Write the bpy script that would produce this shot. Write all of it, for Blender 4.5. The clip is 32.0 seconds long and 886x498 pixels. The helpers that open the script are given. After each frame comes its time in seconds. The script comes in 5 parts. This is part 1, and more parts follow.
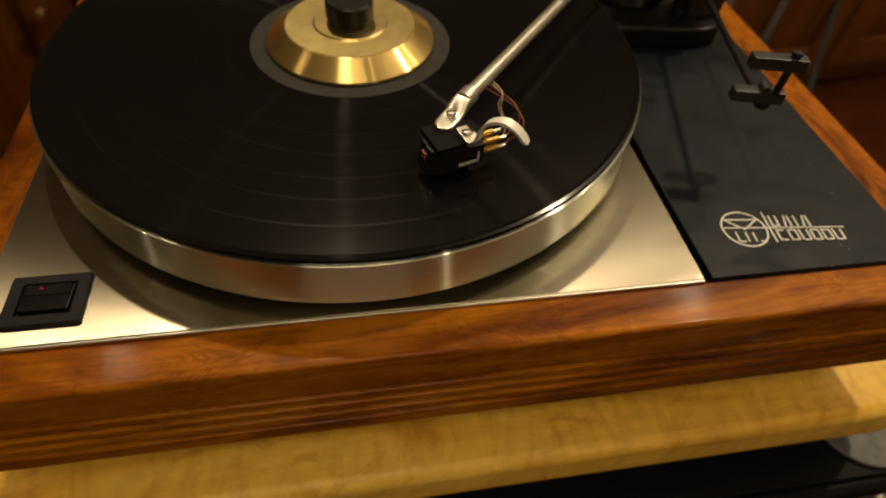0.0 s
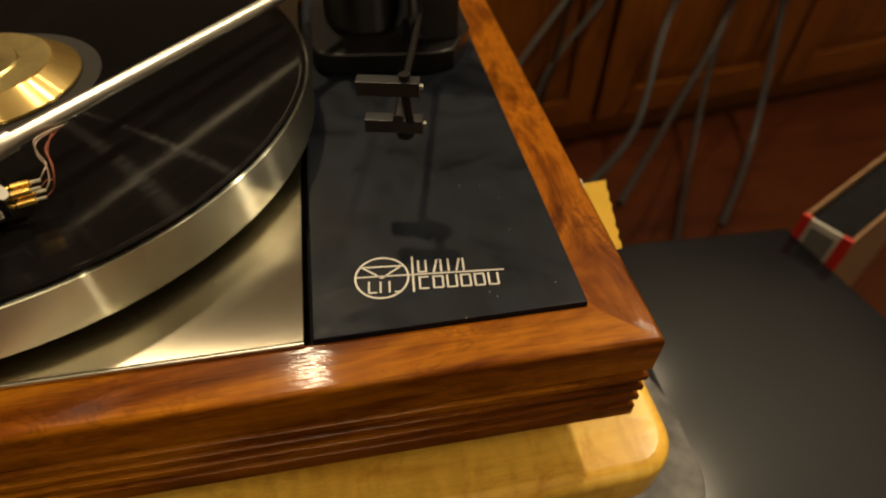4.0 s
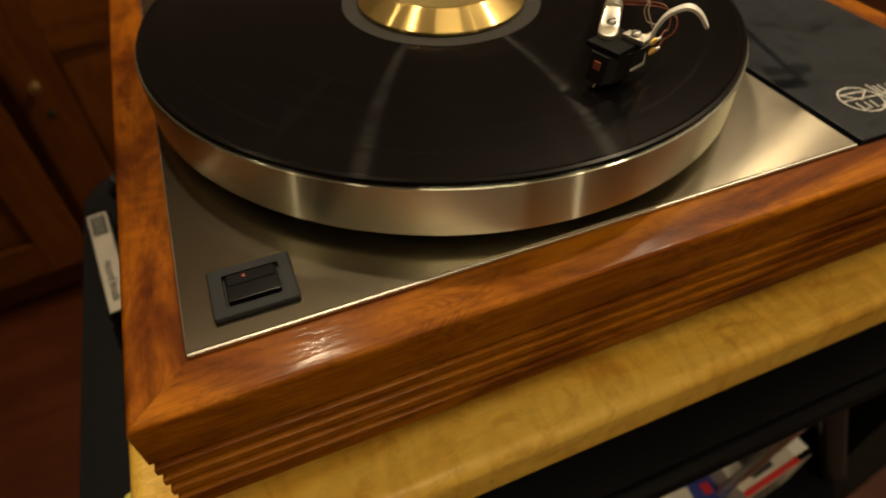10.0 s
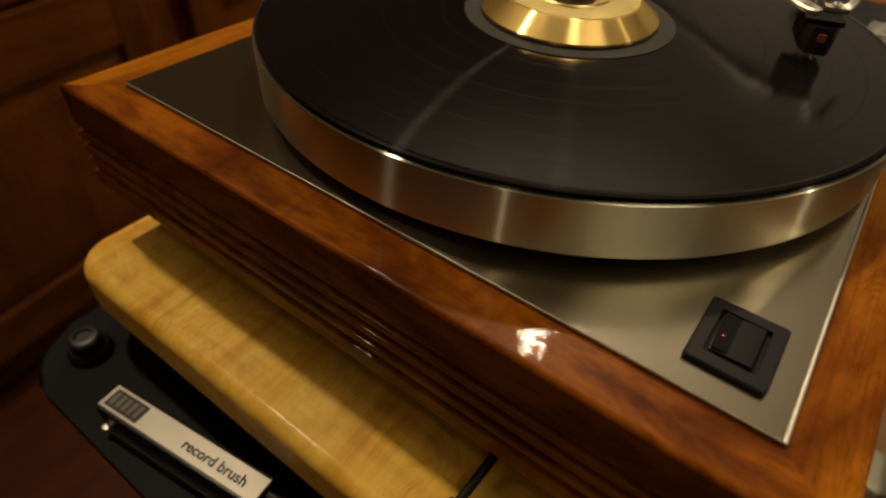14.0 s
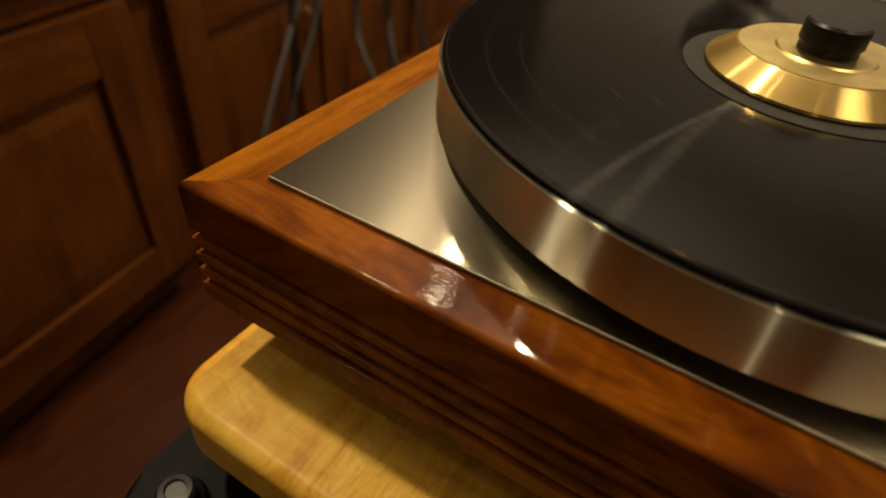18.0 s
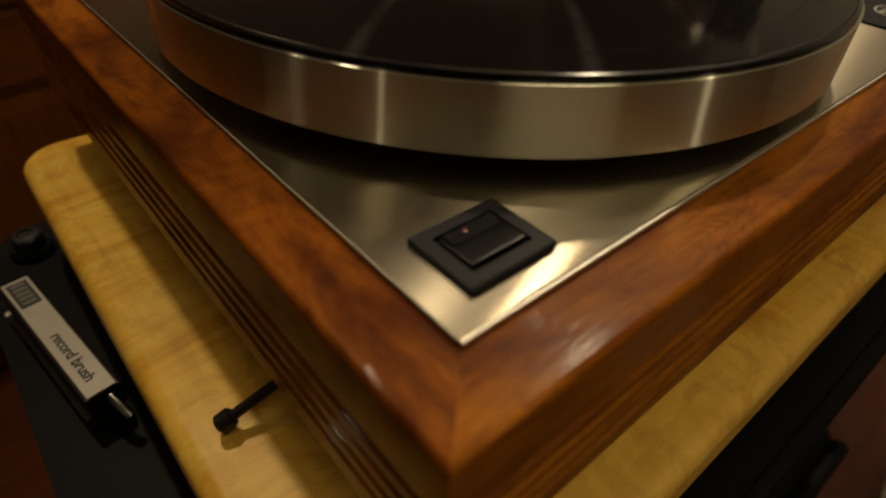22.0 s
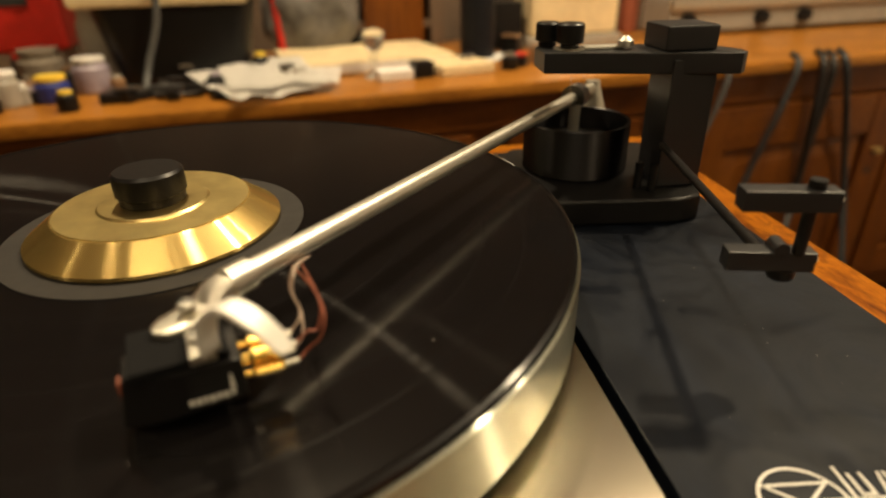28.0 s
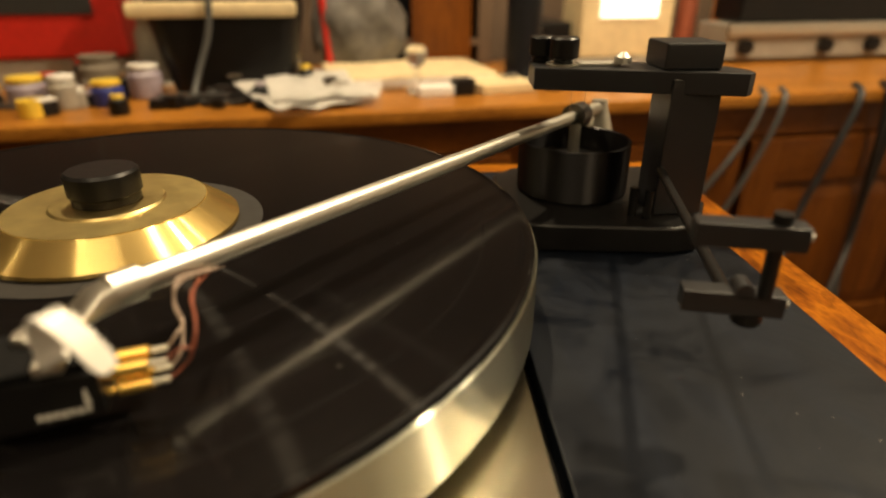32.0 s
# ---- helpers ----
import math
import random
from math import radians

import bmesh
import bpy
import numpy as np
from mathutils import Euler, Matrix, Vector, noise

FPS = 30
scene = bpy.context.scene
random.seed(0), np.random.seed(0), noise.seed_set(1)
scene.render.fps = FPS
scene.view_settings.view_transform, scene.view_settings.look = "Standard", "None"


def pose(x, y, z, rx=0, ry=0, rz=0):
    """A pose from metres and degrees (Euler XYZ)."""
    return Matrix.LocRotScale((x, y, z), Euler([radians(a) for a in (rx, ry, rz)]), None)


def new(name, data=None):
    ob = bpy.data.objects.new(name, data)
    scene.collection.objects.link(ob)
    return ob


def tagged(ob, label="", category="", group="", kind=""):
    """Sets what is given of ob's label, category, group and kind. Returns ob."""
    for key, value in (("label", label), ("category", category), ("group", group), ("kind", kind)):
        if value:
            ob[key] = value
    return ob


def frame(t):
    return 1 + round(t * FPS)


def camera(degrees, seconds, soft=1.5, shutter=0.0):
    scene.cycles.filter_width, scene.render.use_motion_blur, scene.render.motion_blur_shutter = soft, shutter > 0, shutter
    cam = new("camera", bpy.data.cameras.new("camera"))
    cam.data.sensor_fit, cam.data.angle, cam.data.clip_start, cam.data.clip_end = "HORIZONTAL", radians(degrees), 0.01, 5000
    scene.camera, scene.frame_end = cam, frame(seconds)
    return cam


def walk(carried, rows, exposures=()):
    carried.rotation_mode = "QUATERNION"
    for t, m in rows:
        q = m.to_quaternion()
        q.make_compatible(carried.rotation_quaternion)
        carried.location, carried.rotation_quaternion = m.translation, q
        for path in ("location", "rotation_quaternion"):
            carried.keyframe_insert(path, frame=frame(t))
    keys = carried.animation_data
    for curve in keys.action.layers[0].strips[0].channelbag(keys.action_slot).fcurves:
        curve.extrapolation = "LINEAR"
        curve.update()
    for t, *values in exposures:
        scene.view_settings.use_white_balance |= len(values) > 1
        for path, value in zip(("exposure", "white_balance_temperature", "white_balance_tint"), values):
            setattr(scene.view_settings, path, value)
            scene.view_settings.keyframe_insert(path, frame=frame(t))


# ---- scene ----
SOFT = 2.0
cam = camera(74.02, 32.0, soft=SOFT, shutter=0.0)
cam.data.dof.use_dof, cam.data.dof.focus_distance, cam.data.dof.aperture_fstop = True, 0.22, 7.5
ROWS = [
    (0, 0.1465, -0.1342, 0.1967, 40.51, -3.1, -8.99),
    (0.5, 0.1756, -0.1452, 0.1941, 41.84, -2.88, -7.18),
    (1, 0.2005, -0.1508, 0.1825, 43.57, -1.97, -5.74),
    (1.5, 0.2232, -0.1473, 0.1854, 42.94, -2.72, -7.97),
    (2, 0.2589, -0.14, 0.1874, 42.77, -2.09, -8.36),
    (2.5, 0.2769, -0.1453, 0.1814, 44.98, -3.46, -11.29),
    (4.5, 0.3269, -0.1287, 0.1814, 42.29, 0.05, -10.07),
    (5, 0.301, -0.1292, 0.1829, 41.03, -0.26, -11.8),
    (5.5, 0.2693, -0.1384, 0.1834, 41.3, -0.28, -13.88),
    (6, 0.2353, -0.1436, 0.1879, 41.39, -1.03, -15.92),
    (6.5, 0.2068, -0.1464, 0.1901, 41.38, -1.67, -16.89),
    (7, 0.1726, -0.1435, 0.1897, 41.64, -2.71, -18.14),
    (7.5, 0.1481, -0.1381, 0.1925, 40.55, -3.05, -19.4),
    (8, 0.1164, -0.1415, 0.1788, 43.56, -2.1, -20.09),
    (9, 0.0554, -0.1275, 0.1703, 41.58, -0.92, -21.92),
    (10, 0.036, -0.1324, 0.16, 44.27, 0.44, -22.57),
    (11, -0.0102, -0.1397, 0.1674, 44.11, 0.82, -27.47),
    (12, -0.0658, -0.1407, 0.1846, 43.98, -0.67, -37.18),
    (13, -0.1059, -0.0464, 0.1645, 47.43, -2.07, -48.04),
    (14, -0.1224, 0.0291, 0.1381, 47.66, -2.48, -52.98),
    (15, -0.1194, 0.0932, 0.1347, 46.73, -4.38, -54.38),
    (17.5, -0.118, 0.1868, 0.118, 48.7, -5.24, -59.1),
    (18, -0.1223, 0.164, 0.1214, 49.6, -3.95, -57.7),
    (18.5, -0.1217, 0.1278, 0.1244, 49.25, -2.53, -57.02),
    (19, -0.1241, 0.088, 0.118, 50.2, -1.7, -56.6),
    (20, -0.1063, 0.0261, 0.1184, 50.78, -1.93, -51.49),
    (21, -0.0778, -0.0181, 0.1059, 50.26, -1.2, -47.33),
    (21.5, -0.0704, -0.0375, 0.1003, 49.45, -2.13, -44.47),
    (22, -0.0588, -0.0579, 0.0938, 50.12, -2.06, -40.2),
    (23, -0.0412, -0.095, 0.0912, 50.73, -2.79, -30.33),
    (24, 0.0291, -0.091, 0.1036, 53.64, -1.82, -27.18),
    (25, 0.0805, -0.0718, 0.1078, 58.23, 0.14, -24.5),
    (25.5, 0.1091, -0.0682, 0.112, 59.3, 2.1, -20.85),
    (27.5, 0.2078, -0.0586, 0.1233, 62.82, 1, -9.65),
    (28, 0.2282, -0.0576, 0.1202, 62.98, 1.02, -8.33),
    (29, 0.2524, -0.0457, 0.1152, 63.2, -0.02, -7.35),
    (30, 0.2669, -0.0364, 0.1124, 63.48, 0.83, -3.06),
    (31, 0.2603, -0.0418, 0.1141, 63.74, 0.43, -2.98),
    (32, 0.2611, -0.0489, 0.1149, 64.73, 0.05, -2.84),
]
EXPOSURES = [(0.0, -0.3), (2.0, -0.25), (5.0, -0.2), (8.0, -0.1), (10.0, -0.15), (12.0, -0.15), (13.0, -0.4), (14.0, -0.5), (15.0, -0.2), (18.0, -0.1), (19.0, 0.0), (20.0, -0.12), (21.0, -0.85), (22.2, -0.88), (23.0, -0.3), (24.0, -0.25), (25.0, 0.2), (27.5, 0.4), (30.0, 0.65), (32.0, 0.55)]
walk(cam, [(t, pose(x, y, z, rx, ry, rz)) for t, x, y, z, rx, ry, rz in ROWS], EXPOSURES)
# ---- light ----
world = bpy.data.worlds.new("room_air")
scene.world = world
world.use_nodes = True
world.node_tree.nodes["Background"].inputs[0].default_value = (1.0, 0.72, 0.42, 1)
world.node_tree.nodes["Background"].inputs[1].default_value = 0.003


def bulb(name, place, watts, size, colour=(1.0, 0.79, 0.50)):
    lamp = bpy.data.lights.new(name, "POINT")
    lamp.energy, lamp.shadow_soft_size, lamp.color = watts, size, colour
    ob = new(name, lamp)
    ob.location = place
    return ob


# Spot aimed down: the ceiling lamps, and the fills added further below.
def downlight(place, watts, size=0.045, colour=(1.0, 0.79, 0.50)):
    lamp = bpy.data.lights.new("ceiling_or_fill_spot", "SPOT")
    lamp.energy, lamp.shadow_soft_size, lamp.color = watts, size, colour
    lamp.spot_size, lamp.spot_blend = radians(150), 0.5
    ob = new("ceiling_or_fill_spot", lamp)
    ob.location = place
    return ob


downlight((1.30, 0.56, 1.62), 84)
downlight((0.08, 1.03, 1.62), 70)
downlight((-0.68, 1.03, 1.62), 8)
downlight((1.40, 1.02, 1.62), 14)
# Added front fill, no fixture known; cone kept narrow to spare the sideboard.
front = downlight((0.06, -0.70, 1.62), 56, 0.45)
front.data.spot_size, front.data.spot_blend = radians(84), 0.6
bulb("far_lamp", (-2.90, -0.65, 1.50), 12, 0.03)
bulb("far_lamp", (1.45, -2.50, 1.50), 26, 0.04)
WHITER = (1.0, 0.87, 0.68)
# Unseen fill added to brighten the east wall; cone misses the turntable.
wall_fill = downlight((2.30, -0.20, 1.62), 10, 0.06, WHITER)
wall_fill.data.spot_size, wall_fill.rotation_euler = radians(100), (0, radians(-50), 0)
# Unseen fill added to brighten the ceiling that the steel plate reflects.
ceiling_fill = downlight((1.75, 0.70, 0.75), 105, 0.08, WHITER)
ceiling_fill.name, ceiling_fill.data.spot_size, ceiling_fill.rotation_euler = "added_ceiling_fill", radians(125), (0, radians(180), 0)


# ---- materials ----
def material(name):
    m = bpy.data.materials.new(name)
    m.use_nodes = True
    return m, m.node_tree, m.node_tree.nodes["Principled BSDF"]


def ramp(tree, fac, stops):
    node = tree.nodes.new("ShaderNodeValToRGB")
    while len(node.color_ramp.elements) < len(stops):
        node.color_ramp.elements.new(0.5)
    for e, (p, c) in zip(node.color_ramp.elements, stops):
        e.position, e.color = p, (*c, 1)
    tree.links.new(fac, node.inputs[0])
    return node.outputs[0]


def coords(tree, scale, turn=(0, 0, 0)):
    tc = tree.nodes.new("ShaderNodeTexCoord")
    mp = tree.nodes.new("ShaderNodeMapping")
    mp.inputs["Scale"].default_value = scale
    mp.inputs["Rotation"].default_value = [radians(a) for a in turn]
    tree.links.new(tc.outputs["Object"], mp.inputs["Vector"])
    return mp.outputs[0]


def noise_tex(tree, vec, scale, detail=5, rough=0.55, dist=0.0):
    n = tree.nodes.new("ShaderNodeTexNoise")
    n.inputs["Scale"].default_value, n.inputs["Detail"].default_value = scale, detail
    n.inputs["Roughness"].default_value, n.inputs["Distortion"].default_value = rough, dist
    tree.links.new(vec, n.inputs["Vector"])
    return n.outputs["Fac"]


def maths(tree, op, a, b):
    n = tree.nodes.new("ShaderNodeMath")
    n.operation = op
    for k, v in enumerate((a, b)):
        if isinstance(v, (int, float)):
            n.inputs[k].default_value = v
        else:
            tree.links.new(v, n.inputs[k])
    return n.outputs[0]


def blend(tree, fac, a, b, mode="MIX"):
    n = tree.nodes.new("ShaderNodeMix")
    n.data_type, n.blend_type = "RGBA", mode
    for sock, v in ((n.inputs[0], fac), (n.inputs[6], a), (n.inputs[7], b)):
        if isinstance(v, (int, float)):
            sock.default_value = v
        elif isinstance(v, tuple):
            sock.default_value = (*v, 1)
        else:
            tree.links.new(v, sock)
    return n.outputs[2]


def bump(tree, bsdf, height, strength, distance):
    n = tree.nodes.new("ShaderNodeBump")
    n.inputs["Strength"].default_value, n.inputs["Distance"].default_value = strength, distance
    tree.links.new(height, n.inputs["Height"])
    tree.links.new(n.outputs[0], bsdf.inputs["Normal"])


def paint(name, colour, rough=0.5, metal=0.0, var=0.15, scale=60, bumps=0.0, coat=0.0):
    """A painted, plastic or plain metal surface with fine mottling."""
    m, tree, b = material(name)
    n1 = noise_tex(tree, coords(tree, (1, 1, 1)), scale)
    dark = tuple(c * (1 - var) for c in colour)
    lite = tuple(min(1, c * (1 + var)) for c in colour)
    tree.links.new(ramp(tree, n1, ((0.3, dark), (0.7, lite))), b.inputs["Base Color"])
    n2 = noise_tex(tree, coords(tree, (1, 1, 1)), scale * 6)
    tree.links.new(maths(tree, "MULTIPLY_ADD", n2, 0.25 * rough), b.inputs["Roughness"])
    b.inputs["Roughness"].links[0].from_node.inputs[2].default_value = rough * 0.87
    b.inputs["Metallic"].default_value = metal
    b.inputs["Coat Weight"].default_value = coat
    if bumps:
        bump(tree, b, n2, bumps, 0.001)
    return m


def wood(name, axis, stops, grain=26, rough=0.32, coat=0.0, figure=3.0, pores=0.5, fine_amount=0.35, vary=0.5, ripple=0.0, gloss=0.05, clouds=0.55, stretch=0.11, spec=0.2, marks=0.0, veins=0.0):
    """Wood whose grain runs along one axis (0 x, 1 y, 2 z)."""
    m, tree, b = material(name)
    s = [1.0, 1.0, 1.0]
    s[axis] = stretch
    v = coords(tree, s)
    fig = noise_tex(tree, v, grain * figure / 3, 4, 0.6, 2.2)
    fine = noise_tex(tree, v, grain * 14, 3, 0.6)
    s2 = [1.0, 1.0, 1.0]
    s2[axis] = 0.03
    pore = noise_tex(tree, coords(tree, s2), grain * 40, 2, 0.5)
    cloud = noise_tex(tree, coords(tree, (1, 1, 1)), 7, 3)
    base = ramp(tree, fig, stops)
    base = blend(tree, fine_amount, base, ramp(tree, fine, ((0.3, stops[0][1]), (0.75, stops[-1][1]))))
    base = blend(tree, clouds, base, ramp(tree, cloud, ((0.3, (0.55, 0.5, 0.45)), (0.7, (1.0, 1.0, 1.0)))), "MULTIPLY")
    base = blend(tree, pores, base, ramp(tree, pore, ((0.36, (0.35, 0.3, 0.28)), (0.48, (1, 1, 1)))), "MULTIPLY")
    info = tree.nodes.new("ShaderNodeObjectInfo")
    if ripple:
        across = [0.25, 0.25, 0.25]
        across[axis] = 1.0
        curl = noise_tex(tree, coords(tree, across), 42, 2, 0.5, 2.5)
        base = blend(tree, ripple, base, ramp(tree, curl, ((0.35, (0.72, 0.62, 0.45)), (0.6, (1.0, 1.0, 1.0)))), "MULTIPLY")
    if veins:
        s3 = [1.0, 1.0, 1.0]
        s3[axis] = 0.3
        thread = noise_tex(tree, coords(tree, s3), grain * 3.2, 4, 0.6, 3.0)
        dark = ramp(tree, thread, ((0.455, (1, 1, 1)), (0.49, (0.32, 0.24, 0.2)), (0.51, (0.32, 0.24, 0.2)), (0.56, (1, 1, 1))))
        where = ramp(tree, noise_tex(tree, coords(tree, (1, 1, 1)), 16, 3), ((0.42, (0, 0, 0)), (0.62, (1, 1, 1))))
        base = blend(tree, maths(tree, "MULTIPLY", where, veins), base, dark, "MULTIPLY")
    if marks:
        blot = noise_tex(tree, coords(tree, (1, 1, 1)), 30, 5, 0.65, 1.8)
        base = blend(tree, marks, base, ramp(tree, blot, ((0.34, (0.62, 0.42, 0.20)), (0.47, (1.0, 1.0, 1.0)))), "MULTIPLY")
        knots = tree.nodes.new("ShaderNodeTexVoronoi")
        knots.inputs["Scale"].default_value = 38
        tree.links.new(coords(tree, (1, 1, 1)), knots.inputs["Vector"])
        fleck = maths(tree, "MULTIPLY", maths(tree, "LESS_THAN", knots.outputs["Distance"], 0.045), maths(tree, "GREATER_THAN", blot, 0.55))
        base = blend(tree, fleck, base, (0.10, 0.045, 0.015))
    base = blend(tree, vary, base, ramp(tree, info.outputs["Random"], ((0.0, (0.72, 0.68, 0.62)), (1.0, (1, 1, 1)))), "MULTIPLY")
    tree.links.new(base, b.inputs["Base Color"])
    b.inputs["Roughness"].default_value = rough
    b.inputs["Specular IOR Level"].default_value = spec
    b.inputs["Coat Weight"].default_value, b.inputs["Coat Roughness"].default_value = coat, gloss
    sheen = ramp(tree, cloud, ((0.40, (gloss * 0.3,) * 3), (0.60, (gloss * 1.25,) * 3)))
    tree.links.new(sheen, b.inputs["Coat Roughness"])
    worn = maths(tree, "MULTIPLY", ramp(tree, noise_tex(tree, coords(tree, (1, 1, 1)), 19, 3), ((0.35, (0.2, 0.2, 0.2)), (0.65, (1, 1, 1)))), coat)
    tree.links.new(worn, b.inputs["Coat Weight"])
    bump(tree, b, pore, 0.08, 0.0004)
    skin = tree.nodes.new("ShaderNodeBump")
    skin.inputs["Strength"].default_value, skin.inputs["Distance"].default_value = 0.25, 0.0006
    tree.links.new(fine, skin.inputs["Height"])
    tree.links.new(skin.outputs[0], b.inputs["Coat Normal"])
    return m


def brushed(name, colour, rough, axis=None, aniso=0.0, flat=False):
    """Metal with fine brush lines along an axis, or turned lines round z."""
    m, tree, b = material(name)
    if axis is None:
        v = coords(tree, (1, 1, 60))
        t = tree.nodes.new("ShaderNodeTangent")
        t.direction_type, t.axis = "RADIAL", "Z"
        tree.links.new(t.outputs[0], b.inputs["Tangent"])
    else:
        s = [90.0, 90.0, 90.0]
        s[axis] = 1.2
        v = coords(tree, s)
    lines = noise_tex(tree, v, 22 if axis is None else 30, 3, 0.7)
    soil = noise_tex(tree, coords(tree, (1, 1, 1)), 14, 4)
    dark = tuple(c * 0.94 for c in colour)
    tree.links.new(blend(tree, 0.5, ramp(tree, lines, ((0.3, dark), (0.7, colour))), ramp(tree, soil, ((0.3, dark), (0.75, colour)))), b.inputs["Base Color"])
    b.inputs["Metallic"].default_value = 1.0
    b.inputs["Anisotropic"].default_value = aniso
    b.inputs["Anisotropic Rotation"].default_value = 0.0 if flat else 0.25
    if flat:
        t = tree.nodes.new("ShaderNodeTangent")
        t.direction_type = "UV_MAP"
        tree.links.new(t.outputs[0], b.inputs["Tangent"])
        veil = tree.nodes.new("ShaderNodeBsdfGlossy")
        veil.inputs["Color"].default_value, veil.inputs["Roughness"].default_value = (*colour, 1), 0.45
        both = tree.nodes.new("ShaderNodeMixShader")
        both.inputs[0].default_value = 0.04
        tree.links.new(b.outputs[0], both.inputs[1])
        tree.links.new(veil.outputs[0], both.inputs[2])
        tree.links.new(both.outputs[0], tree.nodes["Material Output"].inputs["Surface"])
    r = maths(tree, "MULTIPLY_ADD", lines, 0.04)
    r.node.inputs[2].default_value = rough - 0.02
    if flat:
        b.inputs["Roughness"].default_value = rough
    else:
        tree.links.new(r, b.inputs["Roughness"])
    return m


def turned_metal(name, colour, rough, stretch, veil=0.0):
    """Lathe-turned metal: reflections drawn out across the turning lines."""
    m, tree, b = material(name)
    g = tree.nodes.new("ShaderNodeBsdfAnisotropic")
    t = tree.nodes.new("ShaderNodeTangent")
    t.direction_type, t.axis = "RADIAL", "Z"
    tree.links.new(t.outputs[0], g.inputs["Tangent"])
    soil = noise_tex(tree, coords(tree, (1, 1, 1)), 24, 4)
    lines = noise_tex(tree, coords(tree, (1, 1, 70)), 20, 2)
    tint = blend(tree, 0.5, ramp(tree, soil, ((0.3, tuple(c * 0.88 for c in colour)), (0.7, colour))), ramp(tree, lines, ((0.3, tuple(c * 0.9 for c in colour)), (0.7, colour))))
    tree.links.new(tint, g.inputs["Color"])
    g.inputs["Roughness"].default_value, g.inputs["Anisotropy"].default_value = rough, stretch
    soft = tree.nodes.new("ShaderNodeBsdfGlossy")
    tree.links.new(tint, soft.inputs["Color"])
    soft.inputs["Roughness"].default_value = 0.5
    both = tree.nodes.new("ShaderNodeMixShader")
    both.inputs[0].default_value = veil
    tree.links.new(g.outputs[0], both.inputs[1])
    tree.links.new(soft.outputs[0], both.inputs[2])
    tree.links.new(both.outputs[0], tree.nodes["Material Output"].inputs["Surface"])
    tree.nodes.remove(b)
    return m


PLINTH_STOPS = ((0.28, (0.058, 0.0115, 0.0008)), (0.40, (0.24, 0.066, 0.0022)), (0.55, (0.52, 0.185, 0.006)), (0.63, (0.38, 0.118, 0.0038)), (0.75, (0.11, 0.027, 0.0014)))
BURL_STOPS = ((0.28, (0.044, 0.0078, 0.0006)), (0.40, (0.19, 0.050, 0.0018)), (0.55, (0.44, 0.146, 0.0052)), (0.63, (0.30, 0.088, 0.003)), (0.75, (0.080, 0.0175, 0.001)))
# The left rail's weaker light is put into these darker stops.
SHADED_SIDE_STOPS = ((0.28, (0.040, 0.0070, 0.0006)), (0.40, (0.17, 0.042, 0.0016)), (0.55, (0.37, 0.115, 0.0042)), (0.63, (0.26, 0.072, 0.0026)), (0.75, (0.068, 0.0145, 0.0009)))
M_ROSE_X = wood("lacquered_afrormosia_lengthwise", 0, PLINTH_STOPS, 20, 0.40, 0.14, pores=0.3, fine_amount=0.2, vary=0.25, ripple=0.3, stretch=0.14, spec=0.06, gloss=0.14, veins=0.4)
M_ROSE_Y = wood("lacquered_afrormosia_burl", 1, BURL_STOPS, 20, 0.40, 0.22, pores=0.22, fine_amount=0.12, vary=0.0, ripple=0.5, stretch=0.4, spec=0.06, clouds=0.6, veins=0.6)
M_ROSE_SHADED = wood("lacquered_afrormosia_shaded_crosswise", 1, SHADED_SIDE_STOPS, 20, 0.40, 0.30, pores=0.22, fine_amount=0.12, vary=0.0, ripple=0.6, stretch=0.34, spec=0.06, clouds=0.75, veins=0.3)
MAPLE = ((0.32, (0.74, 0.385, 0.040)), (0.47, (0.93, 0.565, 0.078)), (0.58, (0.97, 0.65, 0.12)), (0.75, (0.84, 0.465, 0.056)))
M_MAPLE_X = wood("oiled_maple_lengthwise", 0, MAPLE, 22, 0.45, 0.25, pores=0.06, fine_amount=0.05, vary=0.2, ripple=0.45, gloss=0.32, clouds=0.12, spec=0.25, marks=0.45, veins=0.2)
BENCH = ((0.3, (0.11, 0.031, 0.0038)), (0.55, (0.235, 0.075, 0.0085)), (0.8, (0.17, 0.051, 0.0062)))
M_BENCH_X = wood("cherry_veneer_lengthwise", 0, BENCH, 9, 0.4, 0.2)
# Top panel only: lighter cherry stops than the doors and carcass.
M_BENCH_TOP = wood("lighter_cherry_top", 0, ((0.3, (0.40, 0.15, 0.02)), (0.55, (0.58, 0.25, 0.035)), (0.8, (0.48, 0.19, 0.028))), 9, 0.35, 0.3)
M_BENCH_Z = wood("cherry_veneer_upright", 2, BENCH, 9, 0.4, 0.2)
M_FLOOR = wood("red_brown_floorboard", 0, ((0.3, (0.04, 0.009, 0.002)), (0.55, (0.075, 0.018, 0.004)), (0.8, (0.055, 0.013, 0.003))), 8, 0.4, 0.5, gloss=0.12)
M_WALL = paint("warm_plaster", (0.34, 0.32, 0.26), 0.85, 0, 0.08, 9, 0.2)
M_DARKWALL = paint("dark_brown_panelling", (0.12, 0.075, 0.045), 0.7, 0, 0.3, 5)
M_PALEWALL = paint("pale_plaster", (0.60, 0.57, 0.52), 0.85, 0, 0.06, 9, 0.2)
M_CEIL = paint("ceiling_paint", (0.62, 0.58, 0.50), 0.9, 0, 0.04, 5)
M_STEEL = brushed("brushed_stainless_steel", (0.46, 0.41, 0.315), 0.19, 1, 1.0, True)
M_STEEL_EDGE = paint("polished_steel_edge", (0.62, 0.60, 0.54), 0.42, 1.0, 0.05)
